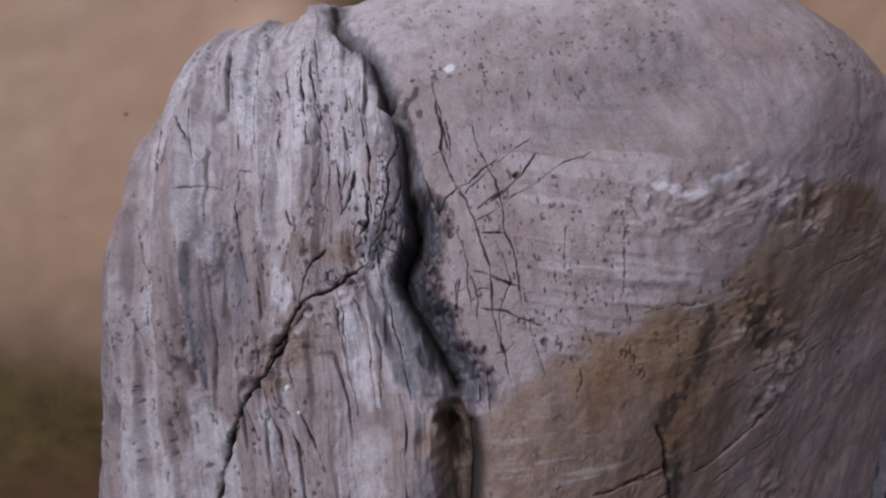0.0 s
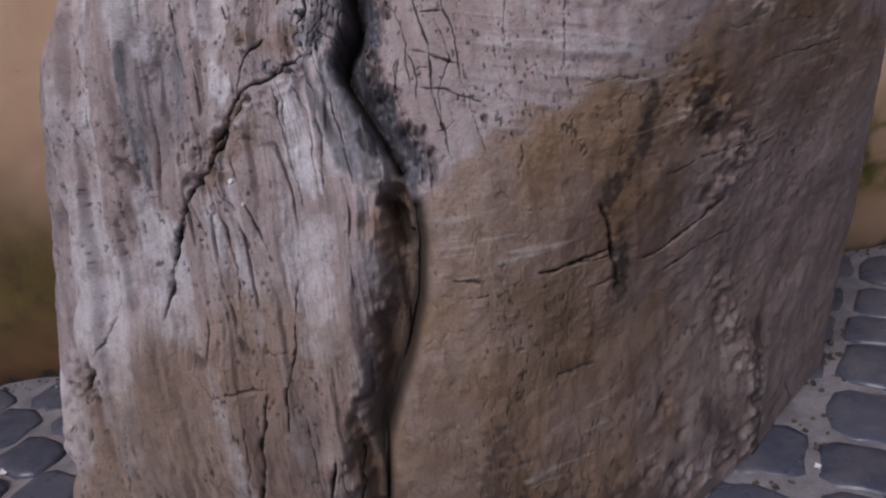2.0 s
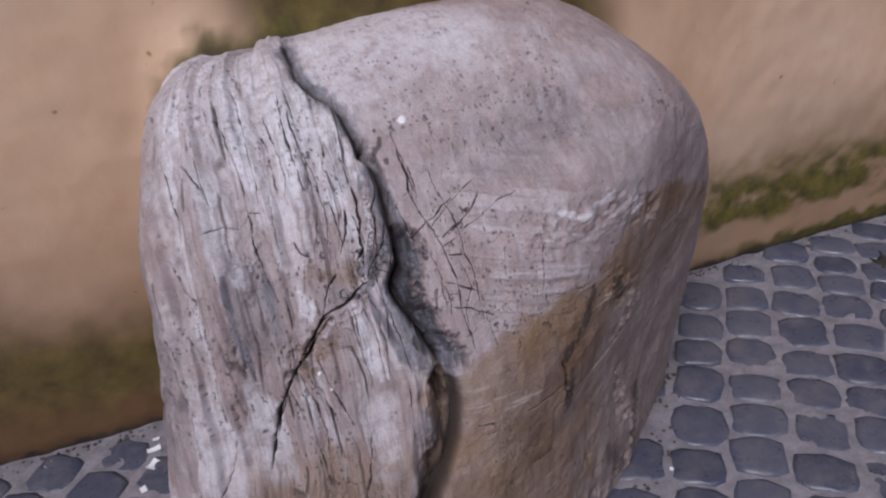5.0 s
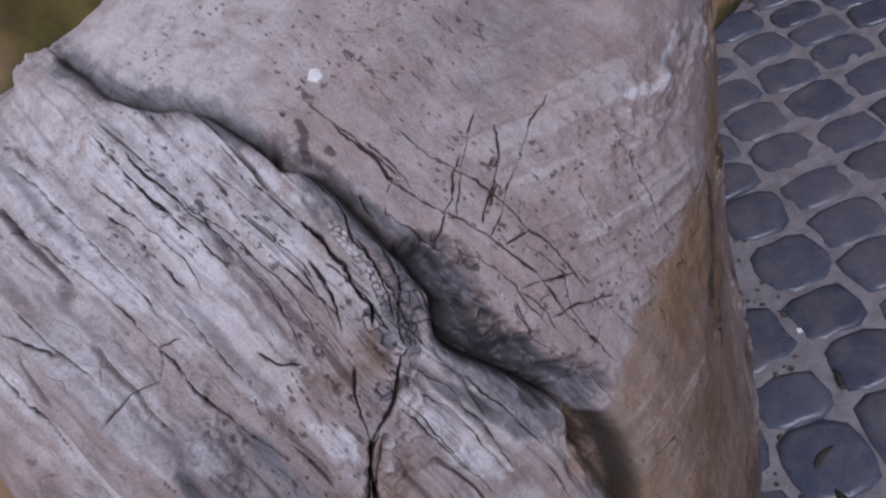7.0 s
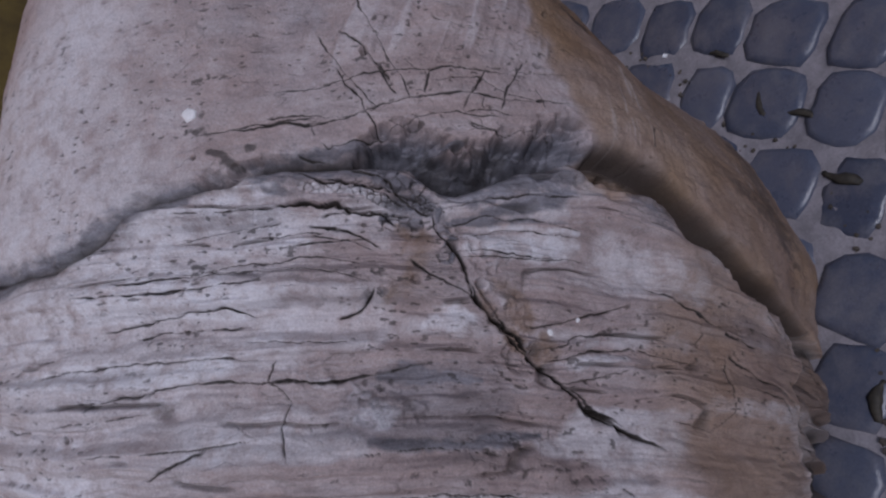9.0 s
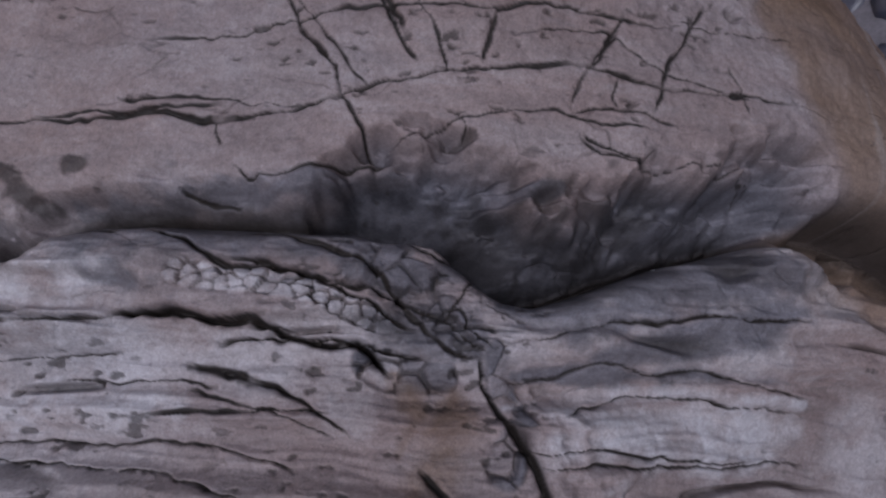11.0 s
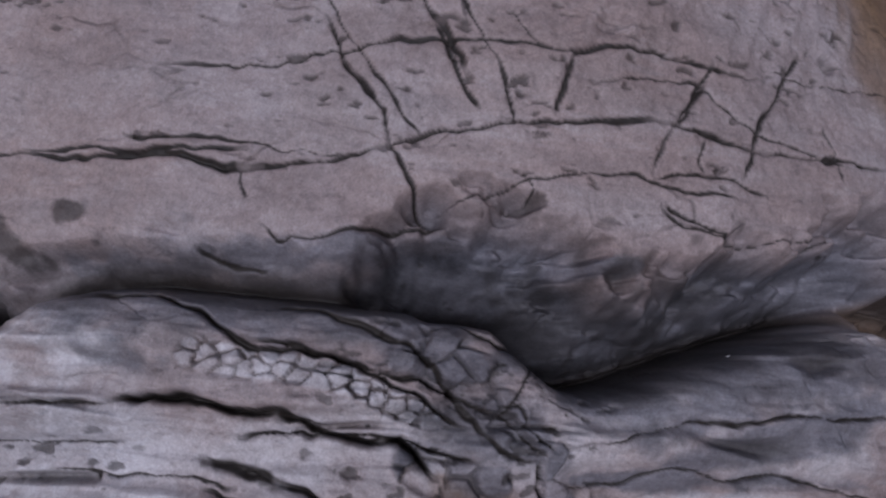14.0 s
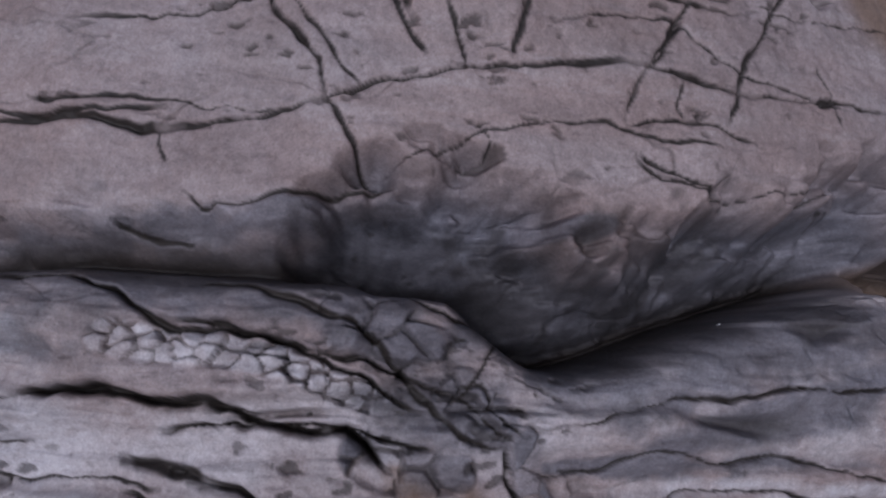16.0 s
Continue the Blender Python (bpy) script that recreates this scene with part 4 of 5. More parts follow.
for rows, layer, gain in ((GREY, greyed, 0.85), (PALE, paled, 0.9), (RUST, rusted, 0.85), (SPOTS, soil_shade, 0.75), (MUD_SHADE, soil_shade, 0.55)):
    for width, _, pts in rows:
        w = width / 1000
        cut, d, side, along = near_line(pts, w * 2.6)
        if len(pts) > 1 and layer is not soil_shade:
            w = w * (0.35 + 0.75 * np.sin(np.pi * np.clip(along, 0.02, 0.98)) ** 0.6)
        x = d / w + (0.9 * ROUGHEN[cut] if layer is rusted else 1.1 * SMUDGE[cut]) + (1.6 if layer is soil_shade else 0.5) * fbm(SKIN[cut] * 160, 3)
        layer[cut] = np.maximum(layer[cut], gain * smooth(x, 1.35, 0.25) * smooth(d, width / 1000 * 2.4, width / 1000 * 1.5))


def cells(size, squash, seed):
    """Irregular blocks on the skin: the gap to the next block's seed and a random height for each."""
    gx, gy = s_axis / size + 0.25 * vnoise(SKIN * 150), CLIMB / (size * squash) + 0.25 * vnoise(SKIN * 150 + 7)
    ix, iy = np.floor(gx).astype(int), np.floor(gy).astype(int)
    f1, f2, tall = np.full(gx.shape, 9.0), np.full(gx.shape, 9.0), np.zeros(gx.shape)
    for du in (-1, 0, 1):
        for dv in (-1, 0, 1):
            a, b, c = (ix + du + seed) & 63, (iy + dv) & 63, seed & 63
            d = np.hypot(gx - ix - du - 0.5 - 0.42 * TABLE[a, b, c], gy - iy - dv - 0.5 - 0.42 * TABLE[b, a, c])
            near = d < f1
            f2 = np.where(near, f1, np.minimum(f2, d))
            tall = np.where(near, TABLE[a, c, b], tall)
            f1 = np.where(near, d, f1)
    return f2 - f1, tall


for rows, size, high, squash, white in ((BLOCKS, 0.0085, 0.0030, 1.3, 0.0), (PEBBLES, 0.0048, 0.0022, 1.1, 0.9)):
    gap, tall = cells(size, squash, 5 if white else 17)
    for width, _, pts in rows:
        w = width / 1000
        cut, d, side, along = near_line(pts, w * 2)
        inside = smooth(d / w + 0.6 * ROUGHEN[cut], 1.15, 0.75)
        seam = 1 - smooth(gap[cut] + 0.12 * ROUGHEN[cut], 0.0, 0.2)
        depth[cut] += inside * (high * tall[cut] - 0.003 * seam)
        soil_shade[cut] = np.maximum(soil_shade[cut], inside * seam * 0.6)
        if white:
            paled[cut] = np.maximum(paled[cut], inside * white * (1 - seam))
        else:
            greyed[cut] = np.maximum(greyed[cut], inside * np.clip(0.45 + 0.6 * tall[cut], 0, 0.9))

# chipped, knobbly patches
CHIP = np.tanh(3 * fbm(SKIN * 48, 4)) + 0.5 * np.tanh(3 * fbm(SKIN * 120, 3))
for width, _, pts in CHIPS:
    w = width / 1000
    cut, d, side, along = near_line(pts, w * 2)
    inside = smooth(d / w + 0.7 * ROUGHEN[cut], 1.3, 0.5) * smooth(d, w * 1.9, w * 1.3)
    depth[cut] += inside * 0.0036 * CHIP[cut]
    # hollows darkened and knobs paled: shade and highlights put into the colour
    soil_shade[cut] = np.maximum(soil_shade[cut], inside * smooth(-CHIP[cut], 0.4, 1.2) * 0.4)
    paled[cut] = np.maximum(paled[cut], inside * smooth(CHIP[cut], 0.5, 1.2) * 0.5)

# the dirty brown front of the right lobe and the beige foot of the left one
right_front = edge_mask(BORDERS[0][2])
right_front = right_front if right_front[np.searchsorted(LIFT, 2), np.searchsorted(TURN, 14)] > 0 else -right_front
brown = np.maximum(brown, (1 - LEFT) * smooth(right_front + 0.022 * fbm(SKIN * 30, 4), -0.006, 0.014) * (1 - 0.6 * smooth(A + 14 * fbm(SKIN * 9, 3), 15, 31) * smooth(E, 22, 12)) * (0.78 + 0.45 * fbm(SKIN * 14, 4)))
left_foot = edge_mask(BORDERS[1][2])
left_foot = left_foot if left_foot[np.searchsorted(LIFT, -14), np.searchsorted(TURN, -14)] > 0 else -left_foot
brown = np.maximum(brown, LEFT * smooth(left_foot + 0.05 * fbm(SKIN * 16, 4), -0.03, 0.06) * (0.56 + 0.3 * fbm(SKIN * 11, 4)))
paled *= 1 - 0.75 * np.clip(brown, 0, 1)
greyed *= 1 - 0.6 * np.clip(brown, 0, 1)
scraped = np.maximum(scraped, 0.7 * (1 - LEFT) * brown * smooth(fbm(np.stack([ARC * 16, CLIMB * 260, ARC * 0], -1), 2), 0.42, 0.6) * smooth(fbm(SKIN * 9, 2), 0.0, 0.3))
depth += 0.0004 * scraped

BODY = HEART + WAY * (RAD + depth)[..., None]
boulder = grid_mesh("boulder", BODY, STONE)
tagged(boulder, "weathered pinkish-grey marble boulder split by a deep crevice, against the wall", "boulder")


def paint(me, name, *layers):
    data = np.stack([np.clip(x, 0, 1) for x in layers], -1).astype(np.float32)
    me.attributes.new(name, "FLOAT_COLOR", "POINT").data.foreach_set("color", data.reshape(-1))


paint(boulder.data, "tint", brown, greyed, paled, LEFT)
paint(boulder.data, "stain_shade", soil_shade, rusted, scraped, np.ones_like(RAD))
grain = np.stack([s_axis, CLIMB, SKIN[..., 1] * 0.3], -1).astype(np.float32)
boulder.data.attributes.new("grain", "FLOAT_VECTOR", "POINT").data.foreach_set("vector", grain.reshape(-1))


def skin_at(turn, lift):
    """A place on the finished boulder and the way out of it."""
    r, c = np.searchsorted(LIFT, lift), np.searchsorted(TURN, turn)
    du, dv = BODY[r, c + 6] - BODY[r, c - 6], BODY[r + 6, c] - BODY[r - 6, c]
    out = Vector(np.cross(du, dv)).normalized()
    return Vector(BODY[r, c]), out

# paper scraps: x, y, width, length, turn, curl, printed; dead leaves: x, y, length, turn, seed
LITTER = [(-0.652, -0.336, 0.05, 0.075, 20, 0.3, True), (-0.683, 0.031, 0.028, 0.012, 8, 0.2, False), (-0.684, -0.016, 0.026, 0.02, 50, 0.3, False), (-0.706, -0.077, 0.012, 0.016, 15, 0.2, False),
          (-0.809, -0.058, 0.012, 0.01, 70, 0.2, False), (-0.892, 0.075, 0.016, 0.012, 30, 0.4, False), (-0.892, -0.16, 0.011, 0.03, 10, 0.3, False),
          (-0.678, 0.062, 0.014, 0.007, 5, 0.2, False), (-0.748, -0.051, 0.012, 0.007, 40, 0.3, False), (-0.871, 0.062, 0.011, 0.012, 70, 0.3, False), (-0.84, -0.122, 0.013, 0.008, 0, 0.2, False), (-0.861, -0.102, 0.009, 0.006, 30, 0.2, False),
          (1.076, -0.134, 0.008, 0.03, 20, 0.3, False), (0.459, -0.233, 0.012, 0.009, 20, 0.3, False), (0.25, -0.449, 0.009, 0.007, 50, 0.3, False)]
LUMP = (1.37, 0.118)
TWIGS = [(0.084, -0.574, 0.05, 10, 1), (1.15, -0.061, 0.09, 60, 2), (1.215, -0.109, 0.07, -20, 3), (0.033, -0.615, 0.045, 35, 4), (-0.08, -0.641, 0.05, 30, 5), (-0.368, -0.605, 0.05, -30, 6), (1.347, -0.03, 0.05, 15, 7), (0.197, -0.533, 0.03, 80, 8), (1.279, -0.054, 0.06, -40, 9), (1.13, -0.06, 0.04, 70, 10)]

# ---- the street ----
FLOOR, FRONT = -0.083, 0.115      # height of the street, face of the house wall
WIN_L, WIN_R, WIN_B, WIN_T = 1.323, 2.215, 0.184, 0.917


def wall_sheet():
    """The stuccoed front of the house wall, with a hole for the cellar window."""
    xs = np.unique(np.r_[np.linspace(-7, -1.5, 24), np.linspace(-1.5, WIN_L, 260), np.linspace(WIN_L, WIN_R, 40), np.linspace(WIN_R, 9, 60)])
    zs = np.unique(np.r_[np.linspace(-0.14, WIN_B, 50), np.linspace(WIN_B, WIN_T, 60), np.linspace(WIN_T, 6.5, 60)])
    X, Z = np.meshgrid(xs, zs)
    p = np.stack([X, X * 0, Z], -1)
    y = -0.008 * fbm(p * 3.5, 3) - 0.0025 * fbm(p * 24, 3)
    # crumbled foot
    foot = smooth(Z - FLOOR, 0.05, -0.02) * (0.5 + 0.5 * fbm(p * 12, 3))
    y = y + 0.018 * foot
    off = np.stack([X, X * 0 + FRONT, Z], -1) - HEART
    far = np.linalg.norm(off, axis=-1)
    ring = far / np.maximum(0.05, reach(off / far[..., None])) - 1
    ring = ring - 0.05 * smooth(X, -0.3, -0.5) * smooth(Z, 0.2, 0.45)
    lip = np.exp(-(np.maximum(0, ring + 0.03 * fbm(p * 20, 3) - 0.02) / 0.07) ** 1.5)
    y = y - lip * smooth(X, 0.1, -0.3) * (0.05 + 0.02 * fbm(p * 15, 3))
    hole = (X > WIN_L + 1e-6) & (X < WIN_R - 1e-6) & (Z > WIN_B + 1e-6) & (Z < WIN_T - 1e-6)
    rim = (X >= WIN_L - 0.01) & (X <= WIN_R + 0.01) & (Z >= WIN_B - 0.01) & (Z <= WIN_T + 0.01)
    y = np.where(rim, 0.0, y)
    pts = np.stack([X, y + FRONT, Z], -1)
    rows, cols = X.shape
    idx = np.arange(rows * cols).reshape(rows, cols)
    quads = np.stack([idx[:-1, :-1], idx[:-1, 1:], idx[1:, 1:], idx[1:, :-1]], -1).reshape(-1, 4)
    mid = pts.reshape(-1, 3)[quads].mean(1)
    keep = ~((mid[:, 0] > WIN_L) & (mid[:, 0] < WIN_R) & (mid[:, 2] > WIN_B) & (mid[:, 2] < WIN_T))
    me = bpy.data.meshes.new("wall_north")
    me.from_pydata(pts.reshape(-1, 3).tolist(), [], quads[keep].tolist())
    me.shade_smooth()
    me.materials.append(STUCCO)
    Z = 1.04 + (Z - 1.04) / 1.025      # stains measured up from the lower street
    big, mid_n, small = fbm(p * 2.6, 4), fbm(p * np.array([6, 1, 14]), 4), fbm(p * 28, 3)
    east, west = smooth(X, 0.2, 0.5), smooth(X, -0.1, -0.4)
    upper = smooth(Z + 0.09 * mid_n + 0.04 * small, 0.27, 0.14) * smooth(Z + 0.05 * mid_n + 0.02 * small, 0.035, 0.085)
    lower = smooth(Z + 0.04 * big + 0.03 * small, 0.02, -0.02) * smooth(X + 0.4 * big, 0.8, 1.15)
    moss = east * (1.1 * upper * smooth(mid_n + 0.5 * small + 0.55, 0.0, 0.55) + 1.3 * lower)
    moss += west * 0.6 * smooth(Z + 0.10 * big + 0.05 * small, 0.33, 0.17) * smooth(Z + 0.06 * big + 0.05 * small, 0.0, 0.1)
    damp = east * 0.62 * smooth(Z + 0.14 * big + 0.05 * mid_n, 0.42, 0.12) + west * 1.1 * smooth(Z + 0.12 * big, 0.52, 0.10)
    # near-black strip along the foot of the wall
    grime_shade = smooth(Z + 0.02 * small, FLOOR + 0.056, FLOOR + 0.034)
    # a greenish seam where the plaster swells up against the boulder
    moss += 0.9 * smooth(ring + 0.05 * small + 0.03 * mid_n, 0.13, 0.05) * west * smooth(Z, 0.40, 0.52)
    top = smooth(X, -0.40, -0.25) * smooth(X + 0.1 * big, 0.50, 0.36) * smooth(Z, 0.5, 0.6)
    moss += 0.65 * top * smooth(ring + 0.10 * mid_n + 0.05 * small, 0.36, 0.16)
    damp = np.maximum(damp, top * smooth(ring + 0.12 * big, 0.5, 0.2))
    # shadow line between plaster and boulder, painted dark into the colour
    grime_shade = np.maximum(grime_shade, 0.85 * smooth(ring + 0.03 * small, 0.09, 0.02) * west)
    col = np.stack([np.clip(damp, 0, 1), np.clip(moss, 0, 1), np.clip(grime_shade, 0, 1), np.ones_like(Z)], -1).astype(np.float32)
    me.attributes.new("tint", "FLOAT_COLOR", "POINT").data.foreach_set("color", col.reshape(-1))
    ob = new("wall_north", me)
    thick = ob.modifiers.new("thickness", "SOLIDIFY")
    thick.thickness, thick.offset = 0.35, 1.0 if me.polygons[0].normal.y > 0 else -1.0
    return tagged(ob, "ochre stuccoed house wall with moss and damp along its foot", "wall", kind="structure")


wall_sheet()

ground_pts = np.stack(np.meshgrid(np.r_[-60, -20, np.linspace(-6, -1.3, 40), np.linspace(-1.25, 2.2, 420), np.linspace(2.3, 7, 40), 20, 60], np.r_[-60, -20, -8, np.linspace(-3, -1.25, 30), np.linspace(-1.2, 0.3, 190), 3], [0.0]), -1)[:, :, 0, :]
ground_pts[..., 2] = FLOOR + 0.0045 + 0.003 * fbm(ground_pts * 7, 3) + 0.004 * fbm(ground_pts * 32, 4)
far = np.abs(ground_pts[..., 0]) > 8
ground_pts[..., 2] = np.where(far, FLOOR - 0.001, ground_pts[..., 2])
ground = grid_mesh("ground", ground_pts, JOINT)
tagged(ground, "sandy earth filling between the paving setts", "ground", kind="structure")

# unseen wall added behind the camera to close the street and bounce warm light
bm = bmesh.new()
box(bm, (-9, -7.0, -0.2), (11, -6.6, 3.2))
tagged(part("wall_south", bm, OPPOSITE, None, flat=True), "plain plastered wall added out of view across the street", "wall", kind="structure")

# cellar behind the barred window
bm = bmesh.new()
box(bm, (WIN_L - 0.3, 0.98, -0.15), (WIN_R + 0.3, 1.08, 1.4))
box(bm, (WIN_L - 0.35, 0.43, -0.15), (WIN_L - 0.3, 1.08, 1.4))
box(bm, (WIN_R + 0.3, 0.43, -0.15), (WIN_R + 0.35, 1.08, 1.4))
box(bm, (WIN_L - 0.35, 0.43, 1.4), (WIN_R + 0.35, 1.08, 1.45))
tagged(part("cellar_wall", bm, DARK, None, flat=True), "dark bare plaster of the cellar behind the window", "wall", kind="structure")

GRIT = plain_noise_material("dark earth crumbs", (0.03, 0.024, 0.018), (0.12, 0.10, 0.085), 90, 0.9, 0.001)
LUMP_MIX = plain_noise_material("old pale mortar", (0.33, 0.25, 0.15), (0.5, 0.4, 0.27), 40, 0.9, 0.003)
PALE_IRON = plain_noise_material("worn pale iron", (0.22, 0.20, 0.195), (0.42, 0.39, 0.38), 60, 0.6, 0.001)
GLASS = plain_noise_material("dark dusty glass", (0.014, 0.012, 0.011), (0.035, 0.030, 0.027), 14, 0.35, 0.0006)
window = tagged(new("window_1"), "small barred cellar window in a dusty grey frame", "window", kind="structure")
window.location = (WIN_L, FRONT, WIN_B)
bm = bmesh.new()
t = 0.06
W, H = WIN_R - WIN_L, WIN_T - WIN_B
bars_at = 0.015
for lo, hi in (((0.001, 0.02, 0.001), (0.035, 0.07, 0.20)), ((0.001, 0.012, 0.2005), (t, 0.07, H - 0.001)), ((W - t, 0.02, 0.001), (W - 0.001, 0.07, H - 0.001)), ((t, 0.02, H - t), (W - t, 0.07, H - 0.001))):
    box(bm, lo, hi, 0.004)
part("window_frame", bm, FRAME, window)
bm = bmesh.new()
box(bm, (0.001, -0.004, -0.02), (W - 0.001, 0.34, 0.006), 0.004)
part("window_sill", bm, FRAME, window, "worn pale stone sill")
for k in range(8):
    bm = bmesh.new()
    x = 0.075 + k * 0.102
    bmesh.ops.create_cone(bm, segments=12, radius1=0.009, radius2=0.009, depth=H - 0.04, matrix=Matrix.Translation((x, 0.045, H / 2)))
    part("bar", bm, IRON, window)
bm = bmesh.new()
box(bm, (0.036, 0.078, 0.0065), (W - t - 0.001, 0.085, H - t - 0.001), 0.001)
part("pane", bm, GLASS, window, "dark dusty window pane")
for z in (0.205, 0.44):
    bm = bmesh.new()
    box(bm, (t - 0.006, 0.030, z - 0.010), (W - 0.005, 0.037, z + 0.010), 0.002)
    part("cross_bar", bm, PALE_IRON, window, "flat pale cross bar")
bm = bmesh.new()
box(bm, (0.03, 0.028, 0.0065), (W - 0.03, 0.036, 0.018), 0.002)
part("cross_bar", bm, PALE_IRON, window, "flat pale bottom bar")

# ---- small things on the boulder and the ground ----
def blob(radius, height, count, seed, wobble=0.18):
    """A low lumpy pat with an uneven outline."""
    rnd = random.Random(seed)
    bm = bmesh.new()
    rim = [1 + rnd.uniform(-wobble, wobble) for _ in range(count)]
    rings = []
    for f, z in ((1.0, 0.0), (0.97, 0.55), (0.82, 0.92), (0.5, 1.0)):
        rings.append([bm.verts.new((radius * f * rim[k] * math.cos(6.2832 * k / count), radius * f * rim[k] * math.sin(6.2832 * k / count), height * z * (1 + rnd.uniform(-0.12, 0.12)))) for k in range(count)])
    for a, b in zip(rings, rings[1:]):
        for k in range(count):
            bm.faces.new((a[k], a[(k + 1) % count], b[(k + 1) % count], b[k]))
    bm.faces.new(rings[-1])
    return bm


def settle_on(ob, place, out, spin=0.0):
    ob.matrix_world = Matrix.Translation(place) @ out.to_track_quat("Z", "Y").to_matrix().to_4x4() @ pose(0, 0, 0, 0, 0, spin)


place, out = skin_at(*GUM_AT)
gum = part("chewing_gum", blob(0.0066, 0.0025, 14, 3), GUM)
settle_on(gum, place - out * 0.0008, out)
tagged(gum, "flat pale wad of chewing gum stuck on the boulder", "chewing gum")
for turn, lift, size in CRUMBS:
    place, out = skin_at(turn, lift)
    ob = part("crumb", blob(size, size * 0.6, 7, int(size * 1e5), 0.35), GUM)
    settle_on(ob, place - out * 0.0006, out, 40)
    tagged(ob, "tiny pale crumb lying on the boulder", "crumb", group="crumbs on the stone")


def sheet_of_paper(w, h, curl, seed):
    rnd = random.Random(seed)
    bm = bmesh.new()
    n = 6
    rows = []
    for face in (0, 1):
        grid = [[bm.verts.new(((i / n - 0.5) * w, (j / n - 0.5) * h, 0.0016 + curl * ((i / n - 0.5) ** 2 + 0.6 * (j / n - 0.5) * (i / n)) * w - 0.0006 * face)) for i in range(n + 1)] for j in range(n + 1)]
        for j in range(n):
            for i in range(n):
                q = (grid[j][i], grid[j][i + 1], grid[j + 1][i + 1], grid[j + 1][i])
                bm.faces.new(q if face == 0 else q[::-1])
    return bm


for x, y, w, h, spin, curl, printed in LITTER:
    ob = part("paper_scrap", sheet_of_paper(w, h, curl, 1), PAPER)
    ob.matrix_world = pose(x, y, FLOOR + 0.0075, 0, 0, spin)
    tagged(ob, "torn scrap of white paper lying on the setts", "paper", group="litter by the wall")
    if printed:
        for k in range(4):
            bm = bmesh.new()
            box(bm, (-w * 0.32, h * (0.28 - 0.16 * k), 0.0030), (w * (0.30 - 0.1 * (k % 2)), h * (0.33 - 0.16 * k), 0.0034))
            part("print_bar", bm, INK, ob)
for x, y, length, spin, seed in TWIGS:
    rnd = random.Random(seed)
    bm = bmesh.new()
    n, r = 9, 0.004 + 0.004 * rnd.random()
    rings = []
    for k in range(n):
        f = k / (n - 1)
        rad = r * (0.35 + 0.65 * math.sin(math.pi * min(1, f * 1.1 + 0.05))) * rnd.uniform(0.8, 1.2)
        c = Vector((length * (f - 0.5), 0.008 * math.sin(3 * f + seed), rad * 0.5))
        rings.append([bm.verts.new(c + Vector((0, rad * 1.3 * math.cos(a), rad * 0.7 * math.sin(a)))) for a in (0, 1.05, 2.1, 3.14, 4.19, 5.24)])
    for a, b in zip(rings, rings[1:]):
        for k in range(6):
            bm.faces.new((a[k], a[(k + 1) % 6], b[(k + 1) % 6], b[k]))
    bm.faces.new(rings[0][::-1]), bm.faces.new(rings[-1])
    ob = part("dead_leaf", bm, TWIG)
    ob.matrix_world = pose(x, y, FLOOR + 0.0085, 0, 0, spin)
    tagged(ob, "curled blackened dead leaf lying between the setts", "leaf", group="dead leaves")

# crumbs of earth and mortar along the foot of the wall and round the boulder
rnd = random.Random(9)
verts, faces = [], []
foot = on_boulder(np.linspace(-100, 100, 400), np.degrees(np.arctan2(FLOOR - 0.2, 0.55)) * np.ones(400))
for k in range(900):
    if k % 2:
        q = foot[rnd.randrange(400)]
        off = (Vector(q) - Vector(HEART))
        off.z = 0
        place = Vector((q[0], q[1], 0)) + off.normalized() * (rnd.uniform(-0.01, 0.05) + (0.04 if 0 < math.degrees(math.atan2(off.x, -off.y)) < 60 else 0))
        if place.y > FRONT - 0.005:
            continue
    else:
        place = Vector((rnd.choice((rnd.uniform(-1.6, -0.55), rnd.uniform(0.4, 2.4))), FRONT - 0.004 - abs(rnd.gauss(0, 0.018)), 0))
    r = rnd.uniform(0.0015, 0.0055)
    n = len(verts)
    for dz, f, turn in ((0, 1.0, 0), (0.55, 0.95, 0.5), (1.0, 0.5, 1.0)):
        for s in range(5):
            a = 1.2566 * s + turn
            w = r * f * rnd.uniform(0.65, 1.25)
            verts.append((place.x + w * math.cos(a), place.y + w * math.sin(a), FLOOR + 0.002 + r * dz * 1.5))
    for lev in (0, 5):
        for s in range(5):
            faces.append((n + lev + s, n + lev + (s + 1) % 5, n + lev + 5 + (s + 1) % 5, n + lev + 5 + s))
    faces.append(tuple(n + 10 + s for s in range(5)))
me = bpy.data.meshes.new("grit")
me.from_pydata(verts, [], faces)
me.materials.append(GRIT)
tagged(new("grit", me), "dark crumbs of earth and mortar along the wall and boulder", "grit", kind="stuff")

# a pale lump of old plaster on the wall under the window
lump = part("plaster_lump", blob(0.042, 0.018, 14, 8, 0.22), LUMP_MIX)
lump.matrix_world = Matrix.Translation((LUMP[0], FRONT + 0.004, LUMP[1])) @ pose(0, 0, 0, 90, 0, 30)
tagged(lump, "pale lump of old plaster stuck on the mossy wall", "plaster lump")

# moss and weeds in the joint along the wall, one sheet of tufts
rnd = random.Random(5)
verts, faces = [], []
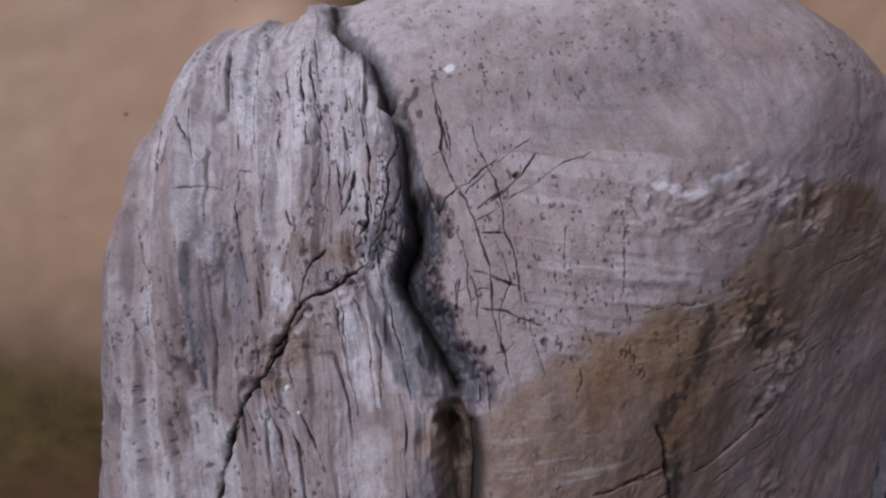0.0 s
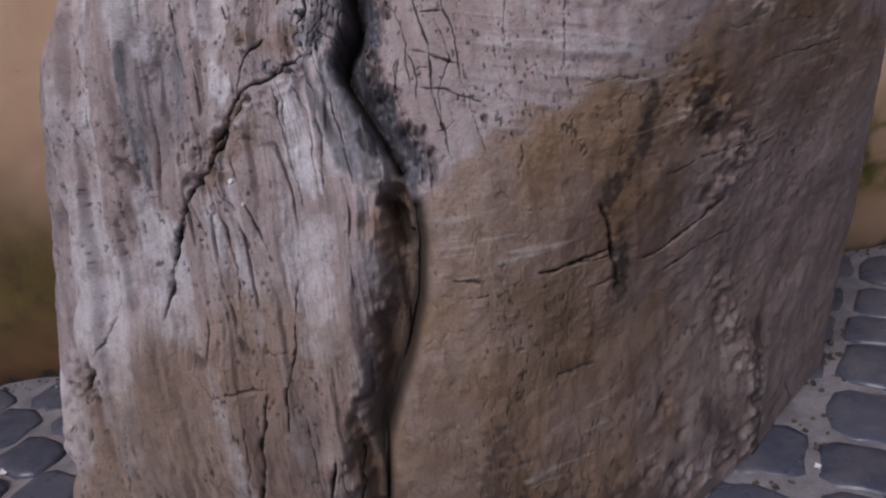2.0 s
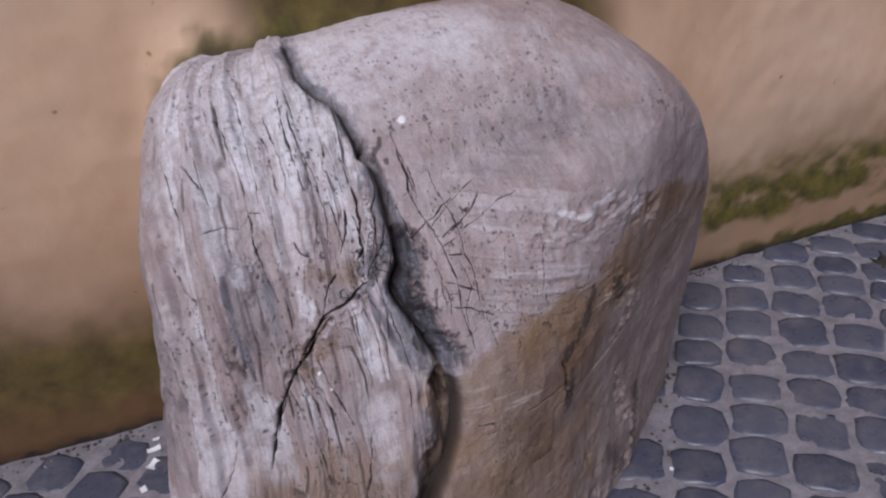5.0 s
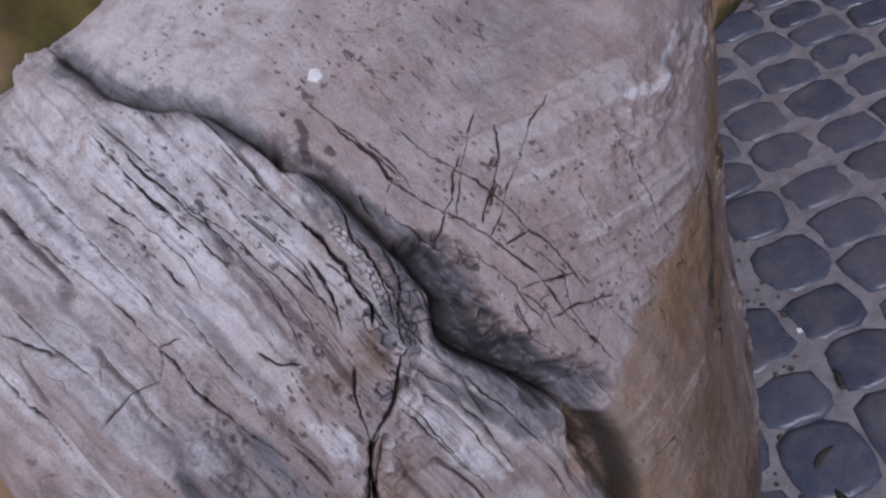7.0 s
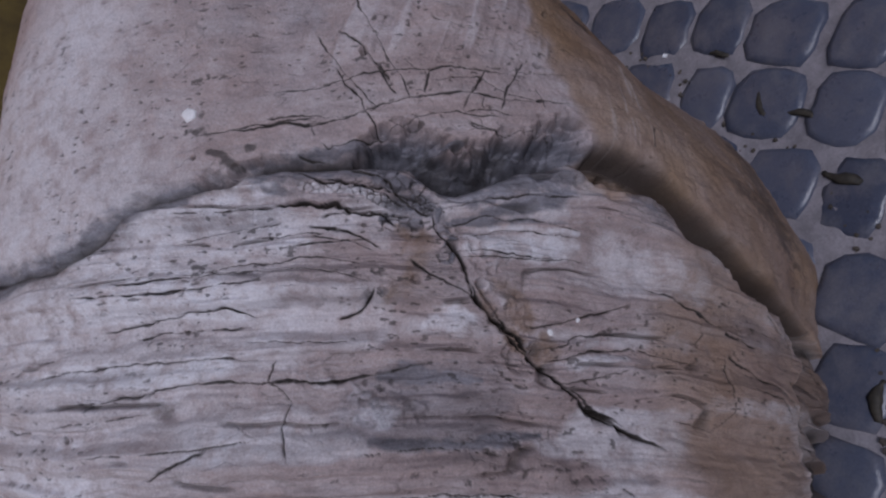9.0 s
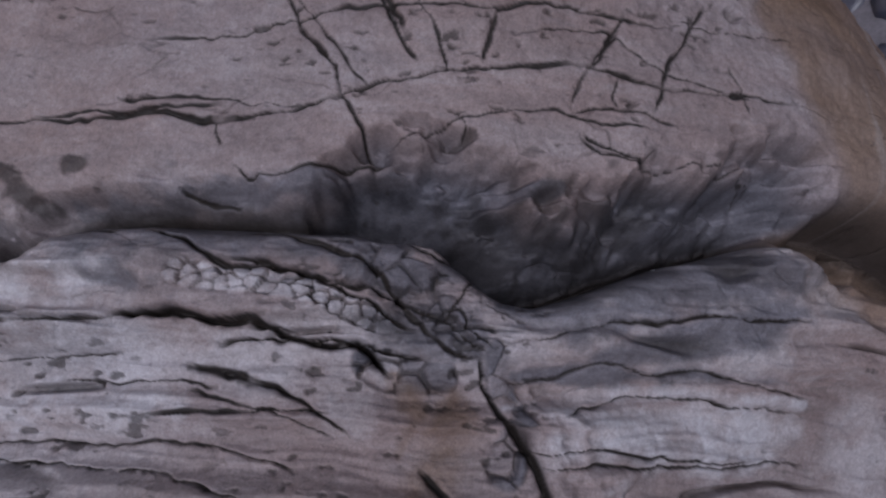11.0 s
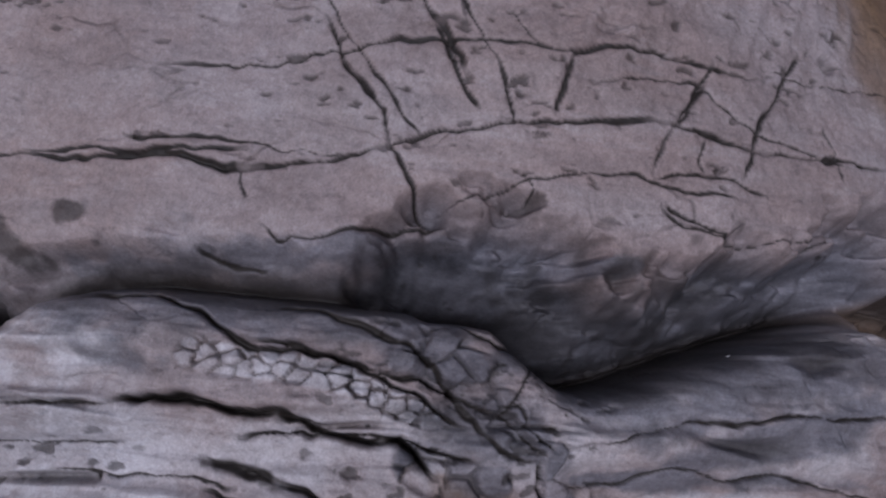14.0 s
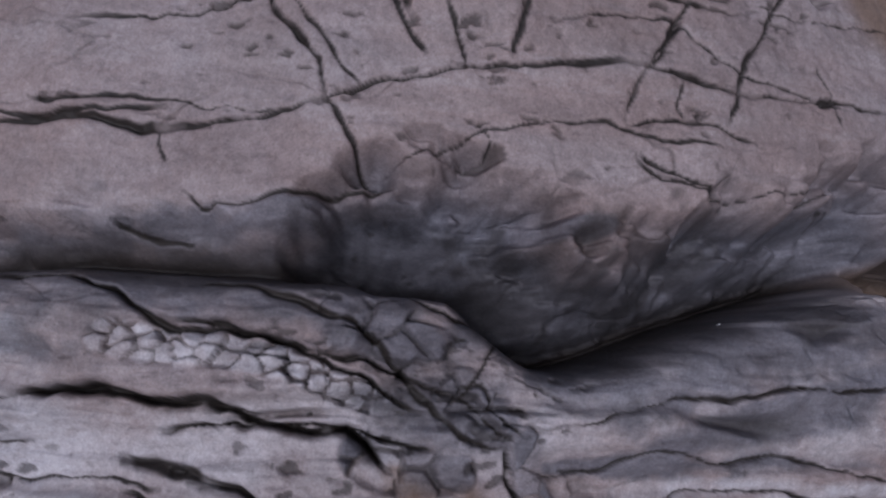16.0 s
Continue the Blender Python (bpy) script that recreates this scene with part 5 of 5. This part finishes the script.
for _ in range(5200):
    west = rnd.random() < 0.25
    x = rnd.uniform(-1.6, -0.5) if west else rnd.uniform(0.45, 2.6)
    y = FRONT - (abs(rnd.gauss(0.0, 0.02)) + 0.002 if rnd.random() < 0.45 else rnd.uniform(0.02, 0.2))
    if y < FRONT - 0.03 and (west or not 0.55 < x < 1.5 or rnd.random() < 0.5):
        continue
    h, w, a = rnd.uniform(0.003, 0.011), rnd.uniform(0.0008, 0.002), rnd.uniform(0, 6.28)
    dx, dy, lx, ly = w * math.cos(a), w * math.sin(a), rnd.uniform(-0.5, 0.5) * h, rnd.uniform(-0.7, 0.2) * h
    b = len(verts)
    verts += [(x - dx, y - dy, FLOOR), (x + dx, y + dy, FLOOR), (x + lx + dx * 0.6, y + ly, FLOOR + h * 0.6), (x + 1.6 * lx, y + 1.6 * ly, FLOOR + h)]
    faces += [(b, b + 1, b + 2), (b, b + 2, b + 3)]
me = bpy.data.meshes.new("moss")
me.from_pydata(verts, [], faces)
me.materials.append(MOSS)
tagged(new("moss", me), "short green moss in the joints at the foot of the wall", "moss", kind="stuff")

# ---- the paving: setts in slanting rows ----
pavement = tagged(new("pavement"), "street paved with dark blue-grey basalt setts in sandy joints", "pavement", kind="structure")


def sett_mesh(seed):
    rnd = random.Random(seed)
    bm = bmesh.new()
    half = 0.5
    ring = []
    for k in range(14):
        a = 6.2832 * (k + 0.5) / 14
        c, s = math.cos(a), math.sin(a)
        m = (abs(c) ** 4.6 + abs(s) ** 4.6) ** (-1 / 4.6)
        ring.append((c * m * half * rnd.uniform(0.90, 1.04), s * m * half * rnd.uniform(0.90, 1.04)))
    levels = []
    for f, z in ((1.0, -0.35), (0.985, 0.0), (0.945, 0.07), (0.78, 0.098), (0.4, 0.108)):
        levels.append([bm.verts.new((x * f, y * f, z + (rnd.uniform(-0.014, 0.014) if z > 0 else 0))) for x, y in ring])
    for a, b in zip(levels, levels[1:]):
        for k in range(14):
            bm.faces.new((a[k], a[(k + 1) % 14], b[(k + 1) % 14], b[k]))
    bm.faces.new(levels[-1])
    me = bpy.data.meshes.new("sett")
    bm.to_mesh(me)
    bm.free()
    me.shade_smooth()
    me.materials.append(SETT)
    return me


SETTS = [sett_mesh(s) for s in range(10)]
rnd = random.Random(21)
ROW, COL = Vector((0.81, -0.586, 0)), Vector((-0.586, -0.81, 0))
START = Vector((0.76, -0.121, 0))
WIDE, LONG = 0.114, 0.109
spots = []
for i in range(-44, 40):
    slip = rnd.uniform(-0.03, 0.03)
    v = -26 * LONG + slip
    while v < 34 * LONG:
        size = LONG * rnd.uniform(0.86, 1.16)
        p = START + ROW * ((i + 0.5) * WIDE) + COL * (v + size / 2)
        v += size
        spots.append((p, size))
LOOSE = []
placed = 0
for p, size in sorted(spots, key=lambda c: (c[0] - Vector((0.35, -0.5, 0))).length):
    if p.y > FRONT - 0.03 or not -3.2 < p.x < 4.2 or p.y < -3.4:
        continue
    if -0.45 < p.x < 0.32 and p.y > -0.40:
        continue
    turn = math.degrees(math.atan2(ROW.y, ROW.x)) + rnd.uniform(-7, 7)
    m = pose(p.x + rnd.uniform(-0.005, 0.005), p.y + rnd.uniform(-0.005, 0.005), FLOOR + rnd.uniform(-0.003, 0.003), rnd.uniform(-2, 2), rnd.uniform(-2, 2), turn)
    big = (WIDE * rnd.uniform(0.91, 1.03), size * rnd.uniform(0.90, 1.02), 0.10)
    me = rnd.choice(SETTS)
    if placed < 300:
        ob = new("sett", me)
        ob.parent = pavement
        ob.matrix_basis = m @ Matrix.Diagonal((*big, 1))
        placed += 1
    else:
        LOOSE.append((m @ Matrix.Diagonal((*big, 1)), me))
verts, faces = [], []
for m, me in LOOSE:
    b = len(verts)
    verts += [tuple(m @ v.co) for v in me.vertices]
    faces += [tuple(b + i for i in f.vertices) for f in me.polygons]
me = bpy.data.meshes.new("far_setts")
me.from_pydata(verts, [], faces)
me.shade_smooth()
me.materials.append(SETT)
ob = new("far_setts", me)
ob.parent = pavement
tagged(ob, "more distant basalt setts of the same paving", kind="stuff")
